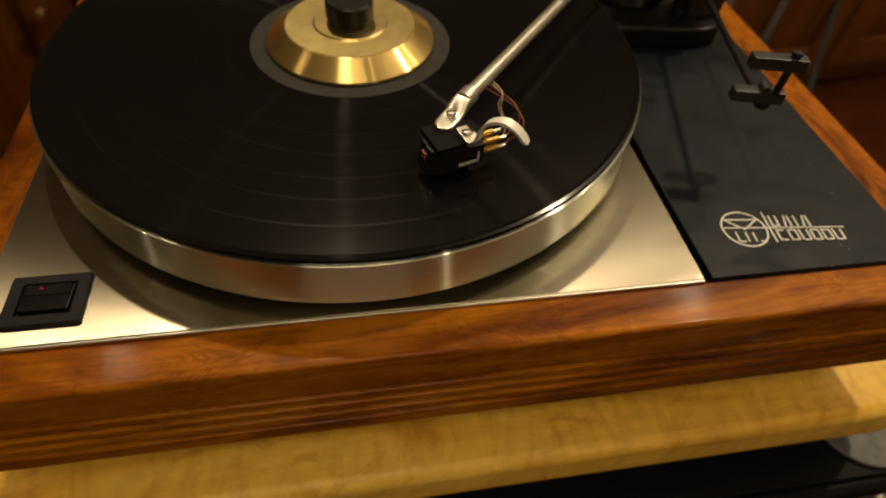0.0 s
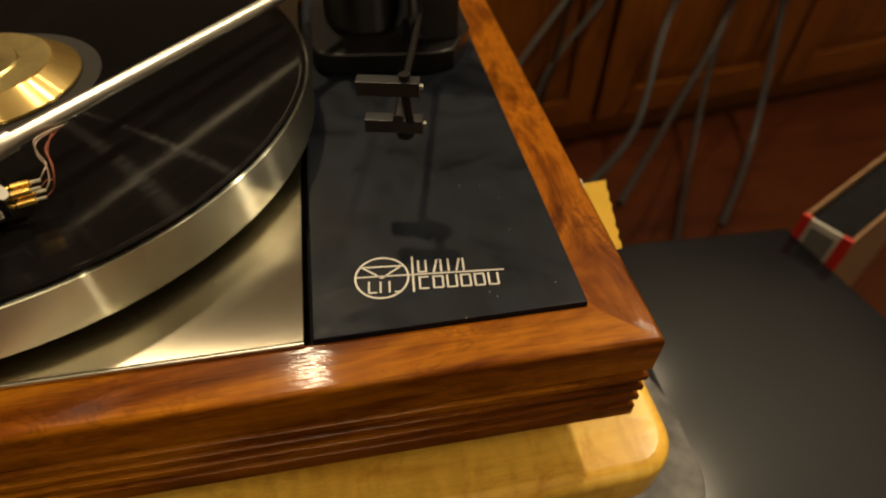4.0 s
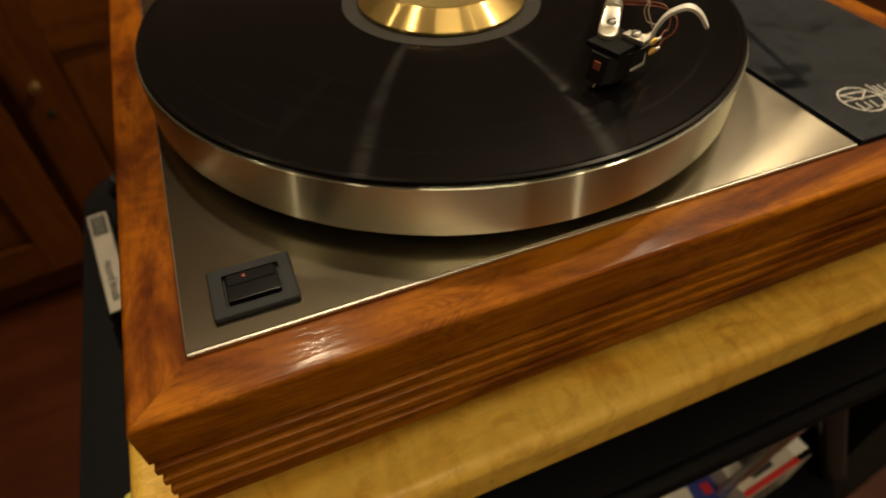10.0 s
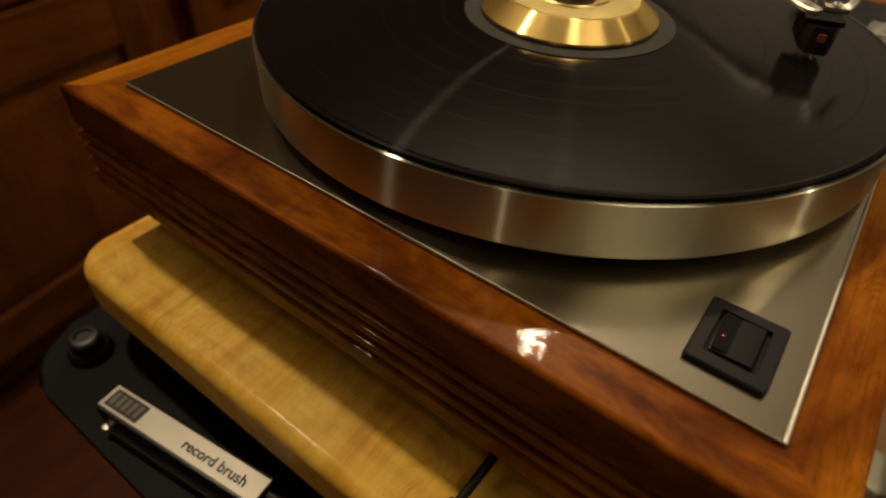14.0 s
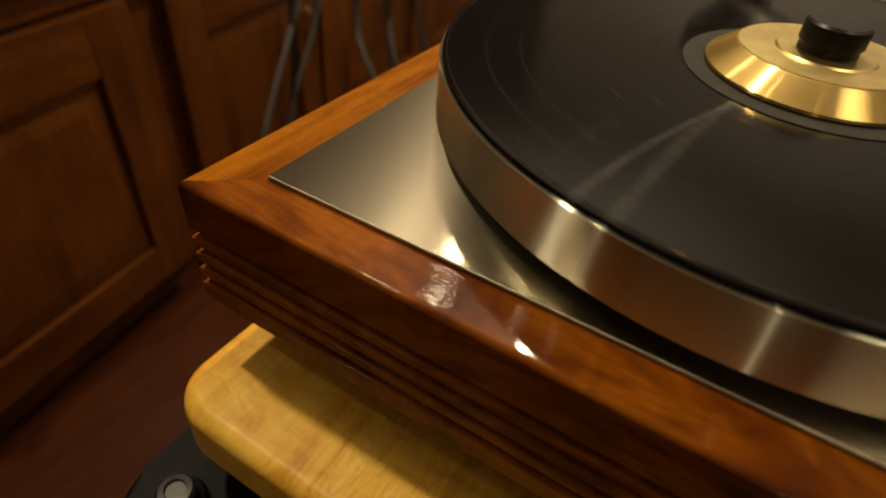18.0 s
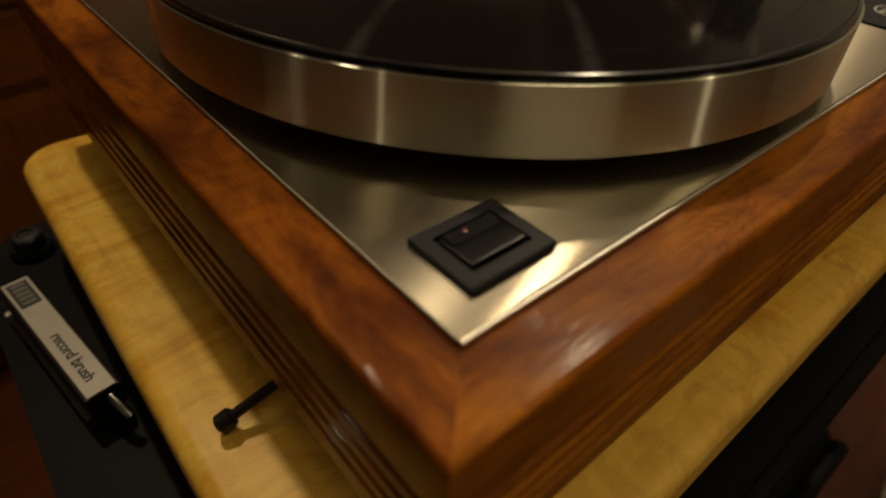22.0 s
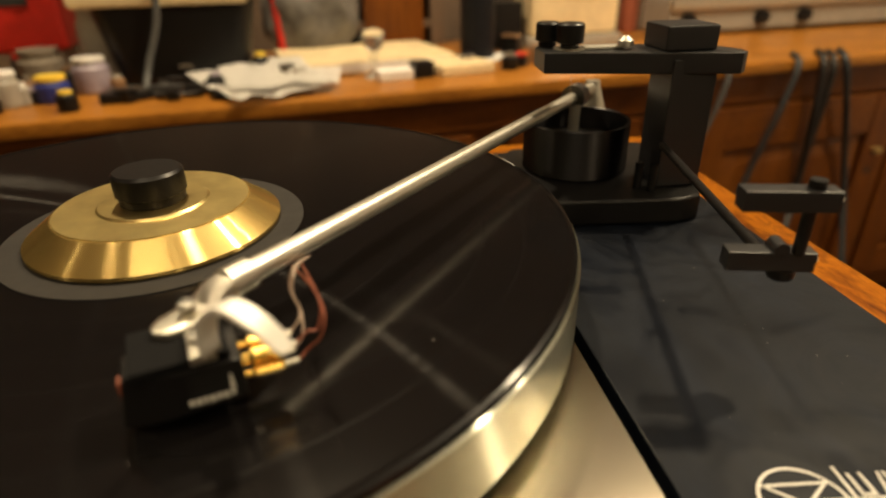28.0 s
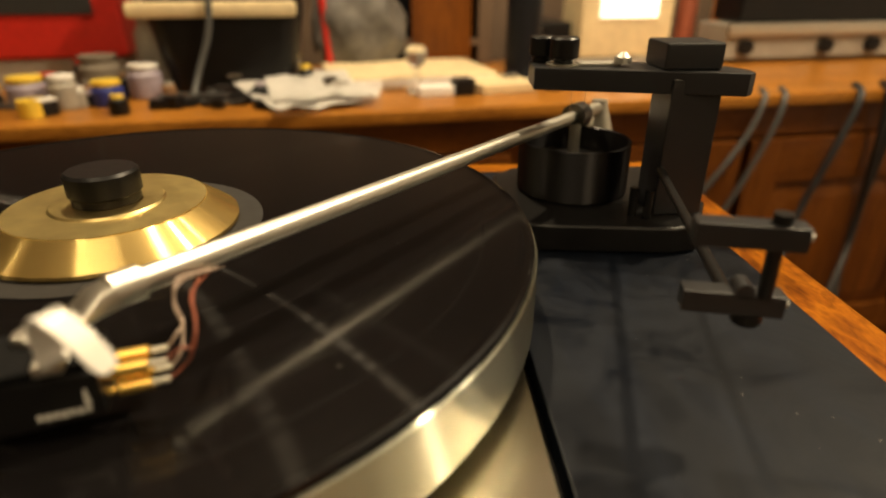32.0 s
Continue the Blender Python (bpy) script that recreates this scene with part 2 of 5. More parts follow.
M_SIDE_EDGE = paint("satin_steel_edge", (0.36, 0.33, 0.27), 0.5, 1.0, 0.08)
M_RIM = turned_metal("turned_zinc_alloy", (0.76, 0.775, 0.65), 0.19, 0.86, 0.08)
M_BRASS = turned_metal("turned_brass", (0.87, 0.64, 0.235), 0.24, 0.8, 0.25)
M_BRASS_TOP = paint("fingered_brass", (0.84, 0.64, 0.27), 0.34, 1.0, 0.28, 38)
M_BLACK = paint("satin_black_plastic", (0.007, 0.0065, 0.0065), 0.36)
M_MATT = paint("matt_black_paint", (0.005, 0.005, 0.0055), 0.75, 0, 0.3, 40, 0.1)
M_GLOSS = paint("glossy_black_lacquer", (0.004, 0.004, 0.005), 0.24, 0, 0.2, 30, 0.0, 0.0)
M_PIANO = paint("polished_black_lacquer", (0.005, 0.005, 0.006), 0.14, 0, 0.3, 14)
M_RUBBER = paint("black_rubber", (0.014, 0.013, 0.013), 0.7)
M_CUP = turned_metal("turned_black_anodised_metal", (0.055, 0.053, 0.055), 0.42, 0.6)
M_SILVER = paint("satin_aluminium", (0.72, 0.69, 0.60), 0.36, 1.0, 0.06)
M_LIFT = paint("frosted_aluminium", (0.86, 0.84, 0.78), 0.5, 0.35, 0.05)
M_SLATE = paint("slate_grey_plastic", (0.008, 0.0085, 0.0115), 0.5, 0, 0.12)
M_WHITE = paint("white_card", (0.52, 0.49, 0.43), 0.6, 0, 0.06)
M_STAND = paint("black_powder_coat", (0.0028, 0.0030, 0.0042), 0.5, 0, 0.25, 300, 0.15)
M_SCUFF = paint("scuffed_grey_metal", (0.085, 0.082, 0.08), 0.55, 0.2, 0.55, 70, 0.3)
M_GUN = paint("gunmetal", (0.16, 0.155, 0.15), 0.3, 1.0, 0.1)
M_GOLD = paint("gold_plate", (0.9, 0.6, 0.16), 0.25, 1.0, 0.06)
M_RED = paint("red_enamel", (0.5, 0.02, 0.012), 0.4, 0, 0.1)
M_ORANGE = paint("orange_lacquer", (0.75, 0.22, 0.02), 0.4)
M_CREAM = paint("cream_card", (0.72, 0.58, 0.34), 0.6, 0, 0.1, 30)
M_PAPER = paint("white_paper", (0.8, 0.78, 0.74), 0.7, 0, 0.04, 30)
M_BLUE = paint("blue_card", (0.02, 0.035, 0.22), 0.45, 0, 0.1)
M_YELLOW = paint("yellow_paper", (0.8, 0.55, 0.05), 0.6, 0, 0.06)
M_SLATECABLE = paint("slate_cable", (0.019, 0.021, 0.023), 0.5)
M_GREYCABLE = paint("grey_cable", (0.070, 0.070, 0.068), 0.5)
M_DARKCABLE = paint("dark_cable", (0.012, 0.0095, 0.008), 0.5)
M_GREYBOX = paint("grey_enamel", (0.33, 0.30, 0.25), 0.5, 0, 0.1)
M_LILAC = paint("lilac_plastic", (0.35, 0.30, 0.36), 0.4)
M_COPPER = paint("copper_red_wire", (0.26, 0.07, 0.035), 0.45)
M_PALEWIRE = paint("pale_wire", (0.5, 0.38, 0.3), 0.45)
M_REST = paint("anodised_dark_grey", (0.012, 0.012, 0.0135), 0.38, 0.0, 0.12)
M_LABELPLATE = paint("silver_label", (0.45, 0.42, 0.37), 0.4, 0.2, 0.06)
M_GREYPRINT = paint("grey_print", (0.14, 0.135, 0.125), 0.6)
M_LIME = paint("lime_sticker", (0.55, 0.52, 0.08), 0.6)
M_CORK = paint("brown_cork", (0.24, 0.13, 0.06), 0.75, 0, 0.3, 160, 0.3)
for _m, _s in ((M_MATT, 0.12), (M_STAND, 0.1), (M_BLACK, 0.3), (M_RUBBER, 0.15), (M_GLOSS, 0.2), (M_SLATE, 0.2), (M_PIANO, 0.34)):
    _m.node_tree.nodes["Principled BSDF"].inputs["Specular IOR Level"].default_value = _s
M_GLASS, _tree, _b = material("clear_glass")
_b.inputs["Base Color"].default_value, _b.inputs["Roughness"].default_value = (0.95, 0.95, 0.9, 1), 0.02
_b.inputs["Transmission Weight"].default_value = 0.9
M_DIAL, _tree, _b = material("lit_dial")
_b.inputs["Base Color"].default_value = (0.9, 0.85, 0.7, 1)
_b.inputs["Emission Color"].default_value, _b.inputs["Emission Strength"].default_value = (1.0, 0.86, 0.6, 1), 1.6
M_LED = paint("dim_red_lens", (0.16, 0.008, 0.008), 0.25)
M_FILM = paint("grey_plastic_film", (0.12, 0.11, 0.10), 0.3, 0, 0.4, 25, 0.4)
M_INK = paint("black_ink", (0.02, 0.02, 0.02), 0.6)
M_BEIGE = paint("beige_cloth", (0.17, 0.14, 0.105), 0.8, 0, 0.15, 90)
M_PRINT = paint("pale_silver_print", (0.62, 0.60, 0.55), 0.45, 0, 0.05)


def board_mat():
    """Black board with rubbed patches, smears and a little dust."""
    m, tree, b = material("black_ash_armboard")
    n1 = noise_tex(tree, coords(tree, (1, 1, 1)), 24, 6, 0.65, 1.4)
    n2 = noise_tex(tree, coords(tree, (1, 1, 1)), 110, 4)
    smear = noise_tex(tree, coords(tree, (1.0, 0.25, 1.0), (0, 0, 20)), 60, 4, 0.6, 0.5)
    base = ramp(tree, n1, ((0.3, (0.0015, 0.0027, 0.006)), (0.7, (0.0052, 0.0074, 0.013))))
    base = blend(tree, 0.6, base, ramp(tree, smear, ((0.45, (0.75, 0.75, 0.75)), (0.72, (1.9, 1.9, 1.9)))), "MULTIPLY")
    specks = tree.nodes.new("ShaderNodeTexVoronoi")
    specks.inputs["Scale"].default_value = 190
    tree.links.new(coords(tree, (1, 1, 1)), specks.inputs["Vector"])
    dust = maths(tree, "MULTIPLY", maths(tree, "LESS_THAN", specks.outputs["Distance"], 0.06), maths(tree, "GREATER_THAN", n2, 0.56))
    tree.links.new(blend(tree, dust, base, (0.16, 0.15, 0.14)), b.inputs["Base Color"])
    tree.links.new(ramp(tree, n1, ((0.32, (0.30, 0.30, 0.30)), (0.68, (0.62, 0.62, 0.62)))), b.inputs["Roughness"])
    b.inputs["Specular IOR Level"].default_value = 0.15
    bump(tree, b, n2, 0.1, 0.0005)
    return m


def vinyl_mat():
    """Black vinyl: fine turned grooves, with calmer bands between the tracks."""
    m, tree, b = material("grooved_black_vinyl")
    tc = tree.nodes.new("ShaderNodeTexCoord")
    sep = tree.nodes.new("ShaderNodeSeparateXYZ")
    tree.links.new(tc.outputs["Object"], sep.inputs[0])
    r2 = maths(tree, "ADD", maths(tree, "POWER", sep.outputs[0], 2.0), maths(tree, "POWER", sep.outputs[1], 2.0))
    rad = maths(tree, "SQRT", r2, 0.0)
    wave = maths(tree, "SINE", maths(tree, "MULTIPLY", rad, 9000.0), 0.0)
    comb = tree.nodes.new("ShaderNodeCombineXYZ")
    tree.links.new(maths(tree, "MULTIPLY", rad, 220.0), comb.inputs[0])
    slow = noise_tex(tree, comb.outputs[0], 1.0, 6, 0.75)
    specks = tree.nodes.new("ShaderNodeTexVoronoi")
    specks.inputs["Scale"].default_value = 260
    tree.links.new(tc.outputs["Object"], specks.inputs["Vector"])
    dust = maths(tree, "MULTIPLY", maths(tree, "LESS_THAN", specks.outputs["Distance"], 0.05), maths(tree, "GREATER_THAN", noise_tex(tree, coords(tree, (1, 1, 1)), 340, 2), 0.62))
    tree.links.new(blend(tree, dust, (0.0052, 0.0045, 0.0046), (0.30, 0.28, 0.25)), b.inputs["Base Color"])
    b.inputs["Roughness"].default_value = 0.16
    b.inputs["Specular IOR Level"].default_value = 0.2
    g = tree.nodes.new("ShaderNodeBsdfAnisotropic")
    g.inputs["Color"].default_value = (0.9, 0.88, 0.86, 1)
    g.inputs["Roughness"].default_value, g.inputs["Anisotropy"].default_value = 0.30, 0.92
    t = tree.nodes.new("ShaderNodeTangent")
    t.direction_type, t.axis = "RADIAL", "Z"
    tree.links.new(t.outputs[0], g.inputs["Tangent"])
    gaps = [(0.0, (0, 0, 0))]
    for ring in (0.063, 0.0785, 0.092, 0.1065, 0.119, 0.133):
        gaps += [((ring - 0.0009) / 0.16, (0, 0, 0)), (ring / 0.16, (1, 1, 1)), ((ring + 0.0005) / 0.16, (0, 0, 0))]
    gap = ramp(tree, maths(tree, "DIVIDE", rad, 0.16), gaps)
    tree.links.new(ramp(tree, gap, ((0.0, (0.25, 0.25, 0.25)), (1.0, (0.16, 0.16, 0.16)))), b.inputs["Specular IOR Level"])
    tree.links.new(ramp(tree, gap, ((0.0, (0.135, 0.135, 0.135)), (1.0, (0.24, 0.24, 0.24)))), b.inputs["Roughness"])
    facing = tree.nodes.new("ShaderNodeLayerWeight")
    facing.inputs[0].default_value = 0.5
    glance = maths(tree, "MULTIPLY_ADD", maths(tree, "POWER", facing.outputs["Facing"], 4.0), 0.006)
    glance.node.inputs[2].default_value = 0.0030
    smudge = ramp(tree, noise_tex(tree, coords(tree, (1, 1, 1)), 17, 4, 0.6, 0.8), ((0.36, (0.35, 0.35, 0.35)), (0.66, (1.7, 1.7, 1.7))))
    glance = maths(tree, "MULTIPLY", glance, smudge)
    mix = tree.nodes.new("ShaderNodeMixShader")
    tree.links.new(maths(tree, "MULTIPLY", ramp(tree, slow, ((0.40, (0.3, 0.3, 0.3)), (0.50, (0.5, 0.5, 0.5)), (0.62, (1, 1, 1)))), glance), mix.inputs[0])
    tree.links.new(b.outputs[0], mix.inputs[1])
    tree.links.new(g.outputs[0], mix.inputs[2])
    tree.links.new(mix.outputs[0], tree.nodes["Material Output"].inputs["Surface"])
    both = maths(tree, "ADD", maths(tree, "MULTIPLY", wave, 0.06), slow)
    bump(tree, b, both, 0.02, 0.0006)
    return m


M_BOARD, M_VINYL = board_mat(), vinyl_mat()
M_LABEL = paint("dark_grey_record_label", (0.010, 0.0078, 0.006), 0.8, 0, 0.12, 30)


# ---- building helpers ----
def thing(name, place, label, category, group="", kind=""):
    ob = new(name)
    ob.location = place
    ob.empty_display_size = 0.01
    return tagged(ob, label, category, group, kind)


def part(name, bm, mat, parent=None, label="", smooth=True):
    """Links a bmesh, built in world places, as one mesh under its thing or part."""
    bmesh.ops.recalc_face_normals(bm, faces=bm.faces)
    me = bpy.data.meshes.new(name)
    bm.to_mesh(me)
    bm.free()
    me.materials.append(mat)
    if smooth:
        me.polygons.foreach_set("use_smooth", [True] * len(me.polygons))
        me.set_sharp_from_angle(angle=radians(32))
    ob = new(name, me)
    if smooth:
        even = ob.modifiers.new("even_shading", "WEIGHTED_NORMAL")
        even.keep_sharp = True
    if parent is not None:
        ob.parent = parent
        if parent.data is None:
            ob.matrix_parent_inverse = Matrix.Translation(-parent.location)
    if label:
        tagged(ob, label)
    return ob


def box(bm, x0, x1, y0, y1, z0, z1, bevel=0.0, seg=2, m=None):
    g = bmesh.ops.create_cube(bm, size=1.0)
    vs = g["verts"]
    for v in vs:
        v.co = Vector(((x0 + x1) / 2 + v.co.x * (x1 - x0), (y0 + y1) / 2 + v.co.y * (y1 - y0), (z0 + z1) / 2 + v.co.z * (z1 - z0)))
    if m is not None:
        bmesh.ops.transform(bm, matrix=m, verts=vs)
    if bevel:
        es = list({e for v in vs for e in v.link_edges})
        bmesh.ops.bevel(bm, geom=es, offset=bevel, segments=seg, profile=0.5, affect="EDGES")
    return bm


def lathe(bm, profile, n=48, at=(0, 0, 0), m=None, closed=True):
    """Turns (radius, height) pairs round z."""
    rings = []
    for r, z in profile:
        if r < 1e-7:
            rings.append([bm.verts.new((at[0], at[1], at[2] + z))])
        else:
            rings.append([bm.verts.new((at[0] + r * math.cos(2 * math.pi * k / n), at[1] + r * math.sin(2 * math.pi * k / n), at[2] + z)) for k in range(n)])
    for a, b in zip(rings, rings[1:]):
        for k in range(n):
            q = [a[k % len(a)], a[(k + 1) % len(a)], b[(k + 1) % len(b)], b[k % len(b)]]
            q = list(dict.fromkeys(q))
            if len(q) > 2:
                bm.faces.new(q)
    if m is not None:
        bmesh.ops.transform(bm, matrix=m, verts=[v for ring in rings for v in ring])
    return bm


def tube(bm, pts, radius, n=10, flat=1.0):
    """A round rod or cable through points; radius may be a list."""
    pts = [Vector(p) for p in pts]
    rad = radius if isinstance(radius, (list, tuple)) else [radius] * len(pts)
    side, rings = None, []
    for k, p in enumerate(pts):
        d = (pts[min(k + 1, len(pts) - 1)] - pts[max(k - 1, 0)]).normalized()
        if side is None:
            side = d.cross(Vector((0, 0, 1)) if abs(d.z) < 0.95 else Vector((1, 0, 0))).normalized()
        side = (side - d * side.dot(d)).normalized()
        up = d.cross(side)
        rings.append([bm.verts.new(p + rad[k] * (side * math.cos(2 * math.pi * j / n) + up * flat * math.sin(2 * math.pi * j / n))) for j in range(n)])
    for a, b in zip(rings, rings[1:]):
        for j in range(n):
            bm.faces.new((a[j], a[(j + 1) % n], b[(j + 1) % n], b[j]))
    bm.faces.new(rings[0][::-1])
    bm.faces.new(rings[-1])
    return bm


def smooth_path(pts, steps=8):
    """A rounded line through a few points."""
    pts = [Vector(p) for p in pts]
    out = []
    for k in range(len(pts) - 1):
        p0, p1, p2, p3 = pts[max(k - 1, 0)], pts[k], pts[k + 1], pts[min(k + 2, len(pts) - 1)]
        for j in range(steps):
            t = j / steps
            out.append(0.5 * (2 * p1 + (p2 - p0) * t + (2 * p0 - 5 * p1 + 4 * p2 - p3) * t * t + (3 * p1 - p0 - 3 * p2 + p3) * t ** 3))
    return out + [pts[-1]]


def slab(bm, outline, z0, z1, bevel=0.0, seg=3):
    """An upright block over a flat outline, its upper and lower edges rounded."""
    lo = [bm.verts.new((x, y, z0)) for x, y in outline]
    hi = [bm.verts.new((x, y, z1)) for x, y in outline]
    n = len(outline)
    bm.faces.new(lo[::-1])
    top = bm.faces.new(hi)
    for k in range(n):
        bm.faces.new((lo[k], lo[(k + 1) % n], hi[(k + 1) % n], hi[k]))
    if bevel:
        es = [e for e in bm.edges if all(v in hi for v in e.verts) or all(v in lo for v in e.verts)]
        bmesh.ops.bevel(bm, geom=es, offset=bevel, segments=seg, profile=0.5, affect="EDGES")
    return bm


def rounded(x0, x1, y0, y1, r, n=6):
    """A rectangle with rounded corners, as an outline."""
    out = []
    for cx, cy, a in ((x1 - r, y1 - r, 0), (x0 + r, y1 - r, 90), (x0 + r, y0 + r, 180), (x1 - r, y0 + r, 270)):
        for k in range(n + 1):
            t = radians(a + 90 * k / n)
            out.append((cx + r * math.cos(t), cy + r * math.sin(t)))
    return out


def B():
    return bmesh.new()


FLOOR = -0.88
# ---- the room ----
floor = part("floor", box(B(), -3.4, 3.2, -3.0, 2.6, FLOOR - 0.05, FLOOR), M_FLOOR, None, "", False)
tagged(floor, "red-brown wooden floor in dim light", "floor", kind="structure")
for nm, b, mat, words in (
        ("wall_north", (-3.4, 3.2, 2.6, 2.7), M_DARKWALL, "dark brown panelled wall behind the sideboard"),
        ("wall_south", (-3.4, 3.2, -3.1, -3.0), M_WALL, "plain warm plaster wall of the room"),
        ("wall_west", (-3.5, -3.4, -3.1, 2.7), M_WALL, "plain warm plaster wall of the room"),
        ("wall_east", (3.2, 3.3, -3.1, 1.45), M_PALEWALL, "pale plaster wall of the room"),
        ("wall_east_panelled", (3.2, 3.3, 1.45, 2.7), M_DARKWALL, "dark brown panelled end of the wall")):
    tagged(part(nm, box(B(), *b, FLOOR - 0.05, 1.72), mat, None, "", False), words, "wall", kind="structure")
ceiling = part("ceiling", box(B(), -3.5, 3.3, -3.1, 2.7, 1.72, 1.8), M_CEIL, None, "", False)
tagged(ceiling, "plain painted ceiling", "ceiling", kind="structure")

# ---- stand ----
SHELF = -0.156
stand = thing("equipment_stand", (0.2, 0.15, FLOOR), "black steel equipment stand with rounded shelf corners", "stand")
part("top_shelf", slab(B(), rounded(-0.098, 0.499, -0.050, 0.352, 0.035), SHELF - 0.014, SHELF, 0.004), M_STAND, stand)
part("lower_shelf", slab(B(), rounded(-0.098, 0.487, -0.075, 0.352, 0.035), -0.43, -0.418, 0.004), M_STAND, stand)
part("front_tube", tube(B(), ((-0.07, -0.052, SHELF - 0.012), (0.47, -0.052, SHELF - 0.012)), 0.0075, 14), M_STAND, stand)
part("front_tube", tube(B(), ((-0.07, -0.078, -0.413), (0.46, -0.078, -0.413)), 0.0085, 14), M_STAND, stand)
for x in (-0.075, 0.463):
    for y in (0.0, 0.325):
        part("leg", tube(B(), ((x, y, FLOOR), (x, y, SHELF - 0.014)), 0.011, 14), M_STAND, stand)
part("diagonal_brace", tube(B(), ((0.405, -0.035, -0.176), (0.335, -0.030, -0.415)), 0.0045, 10), M_SILVER, stand, "pale aluminium brace rod")
part("frame_bolt", lathe(B(), ((0, 0), (0.005, 0), (0.0045, 0.003), (0, 0.0045)), 16, (0, 0, 0), Matrix.Translation((0.463, -0.0575, -0.178)) @ Matrix.Rotation(radians(90), 4, "X")), M_STEEL_EDGE, stand, "bright metal bolt head")
corner = part("corner_plate", slab(B(), rounded(0.428, 0.4975, -0.0485, 0.062, 0.034), SHELF + 0.0002, SHELF + 0.0032, 0.0012), M_SCUFF, stand, "scuffed grey metal corner plate")
for x, y in ((-0.066, 0.322), (0.447, -0.004), (0.447, 0.30), (-0.04, -0.01)):
    pad = thing("levelling_foot", (x, y, SHELF), "dark turned levelling foot under the maple platform", "foot", "feet under the platform")
    up = 0.0035 if y == -0.004 else 0.0004
    part("base", lathe(B(), ((0, up), (0.012, up), (0.0125, 0.003 + up), (0.011, 0.006 + up), (0, 0.006 + up)), 28, (x, y, SHELF)), M_MATT, pad)
    part("head", lathe(B(), ((0, 0.006 + up), (0.0072, 0.006 + up), (0.0088, 0.008 + up), (0.0088, 0.0125 + up), (0.0075, 0.014 + up), (0.005, 0.0143 + up), (0.0045, 0.0128 + up), (0, 0.0128 + up)), 28, (x, y, SHELF)), M_REST, pad)
for x, y in ((0.0, 0.02), (0.408, 0.02), (0.0, 0.28), (0.408, 0.28)):
    cone = thing("isolation_puck", (x, y, SHELF), "black rubber puck carrying the maple platform", "puck", "pucks under the platform")
    part("puck_body", lathe(B(), ((0, 0.0002), (0.02, 0.0002), (0.02, 0.0288), (0, 0.0288)), 20, (x, y, SHELF)), M_RUBBER, cone)

# ---- maple board ----
maple = thing("maple_platform", (0.204, 0.15, -0.127), "thick pale maple butcher-block platform under the turntable", "platform")
cuts_y = [-0.036, -0.001, 0.041, 0.083, 0.125, 0.167, 0.209, 0.251, 0.293, 0.334]
stave_rng, EASE = random.Random(4), 0.0075
for k in range(len(cuts_y) - 1):
    xs = [-0.053, stave_rng.uniform(0.02, 0.17), stave_rng.uniform(0.24, 0.40), 0.461]
    if k == 0:
        xs = [-0.053, 0.062, 0.178, 0.206, 0.335, 0.461]
    for x0, x1 in zip(xs, xs[1:]):
        bm, rings = B(), []
        for a in range(14):
            t, top = radians(90 * (a % 7) / 6), a >= 7
            d = EASE * (1 - (math.cos(t) if top else math.sin(t)))
            z = -0.093 - EASE * (1 - math.sin(t)) if top else -0.127 + EASE * (1 - math.cos(t))
            rings.append([bm.verts.new((x, y, z)) for x, y in rounded(-0.053 + d, 0.461 - d, -0.036 + d, 0.334 - d, 0.024 - d, 10)])
        for p, q in zip(rings, rings[1:]):
            for n in range(len(p)):
                bm.faces.new((p[n], p[(n + 1) % len(p)], q[(n + 1) % len(q)], q[n]))
        bm.faces.new(rings[0][::-1])
        bm.faces.new(rings[-1])
        for co, no in (((x0, 0, 0), (-1, 0, 0)), ((x1, 0, 0), (1, 0, 0)), ((0, cuts_y[k], 0), (0, -1, 0)), ((0, cuts_y[k + 1], 0), (0, 1, 0))):
            if (no[0] and co[0] in (-0.053, 0.461)) or (no[1] and co[1] in (-0.036, 0.334)):
                continue
            r = bmesh.ops.bisect_plane(bm, geom=bm.verts[:] + bm.edges[:] + bm.faces[:], plane_co=co, plane_no=no, clear_outer=True)
            es = [g for g in r["geom_cut"] if isinstance(g, bmesh.types.BMEdge)]
            if es:
                bmesh.ops.edgeloop_fill(bm, edges=es)
        part("stave", bm, M_MAPLE_X, maple)

# ---- turntable ----
tt = thing("turntable", (0.204, 0.155, -0.093), "vintage belt-drive turntable with fluted lacquered wood plinth", "turntable")
X0, X1, Y0, Y1 = 0.0, 0.405, 0.0, 0.306
WL, WR, WF, WB = 0.0208, 0.0237, 0.0203, 0.0245


def rail_profile(w):
    """Outline of a rail: distance out from its inner edge, height."""
    p = [(0.0, -0.030), (0.0, -0.0019)]
    r, z = 0.0022, -0.0019
    for k in range(6):
        a = radians(90 - 18 * k)
        p.append((w - r + r * math.cos(a), z - r + r * math.sin(a)))
    for g in (-0.0245, -0.0325, -0.0405, -0.0485):
        p += [(w, g + 0.0021), (w - 0.0058, g + 0.0021), (w - 0.0060, g - 0.0012), (w - 0.0010, g - 0.0021), (w, g - 0.0028)]
    p += [(w, -0.0590), (w - 0.001, -0.0600), (0.0, -0.0600)]
    return p


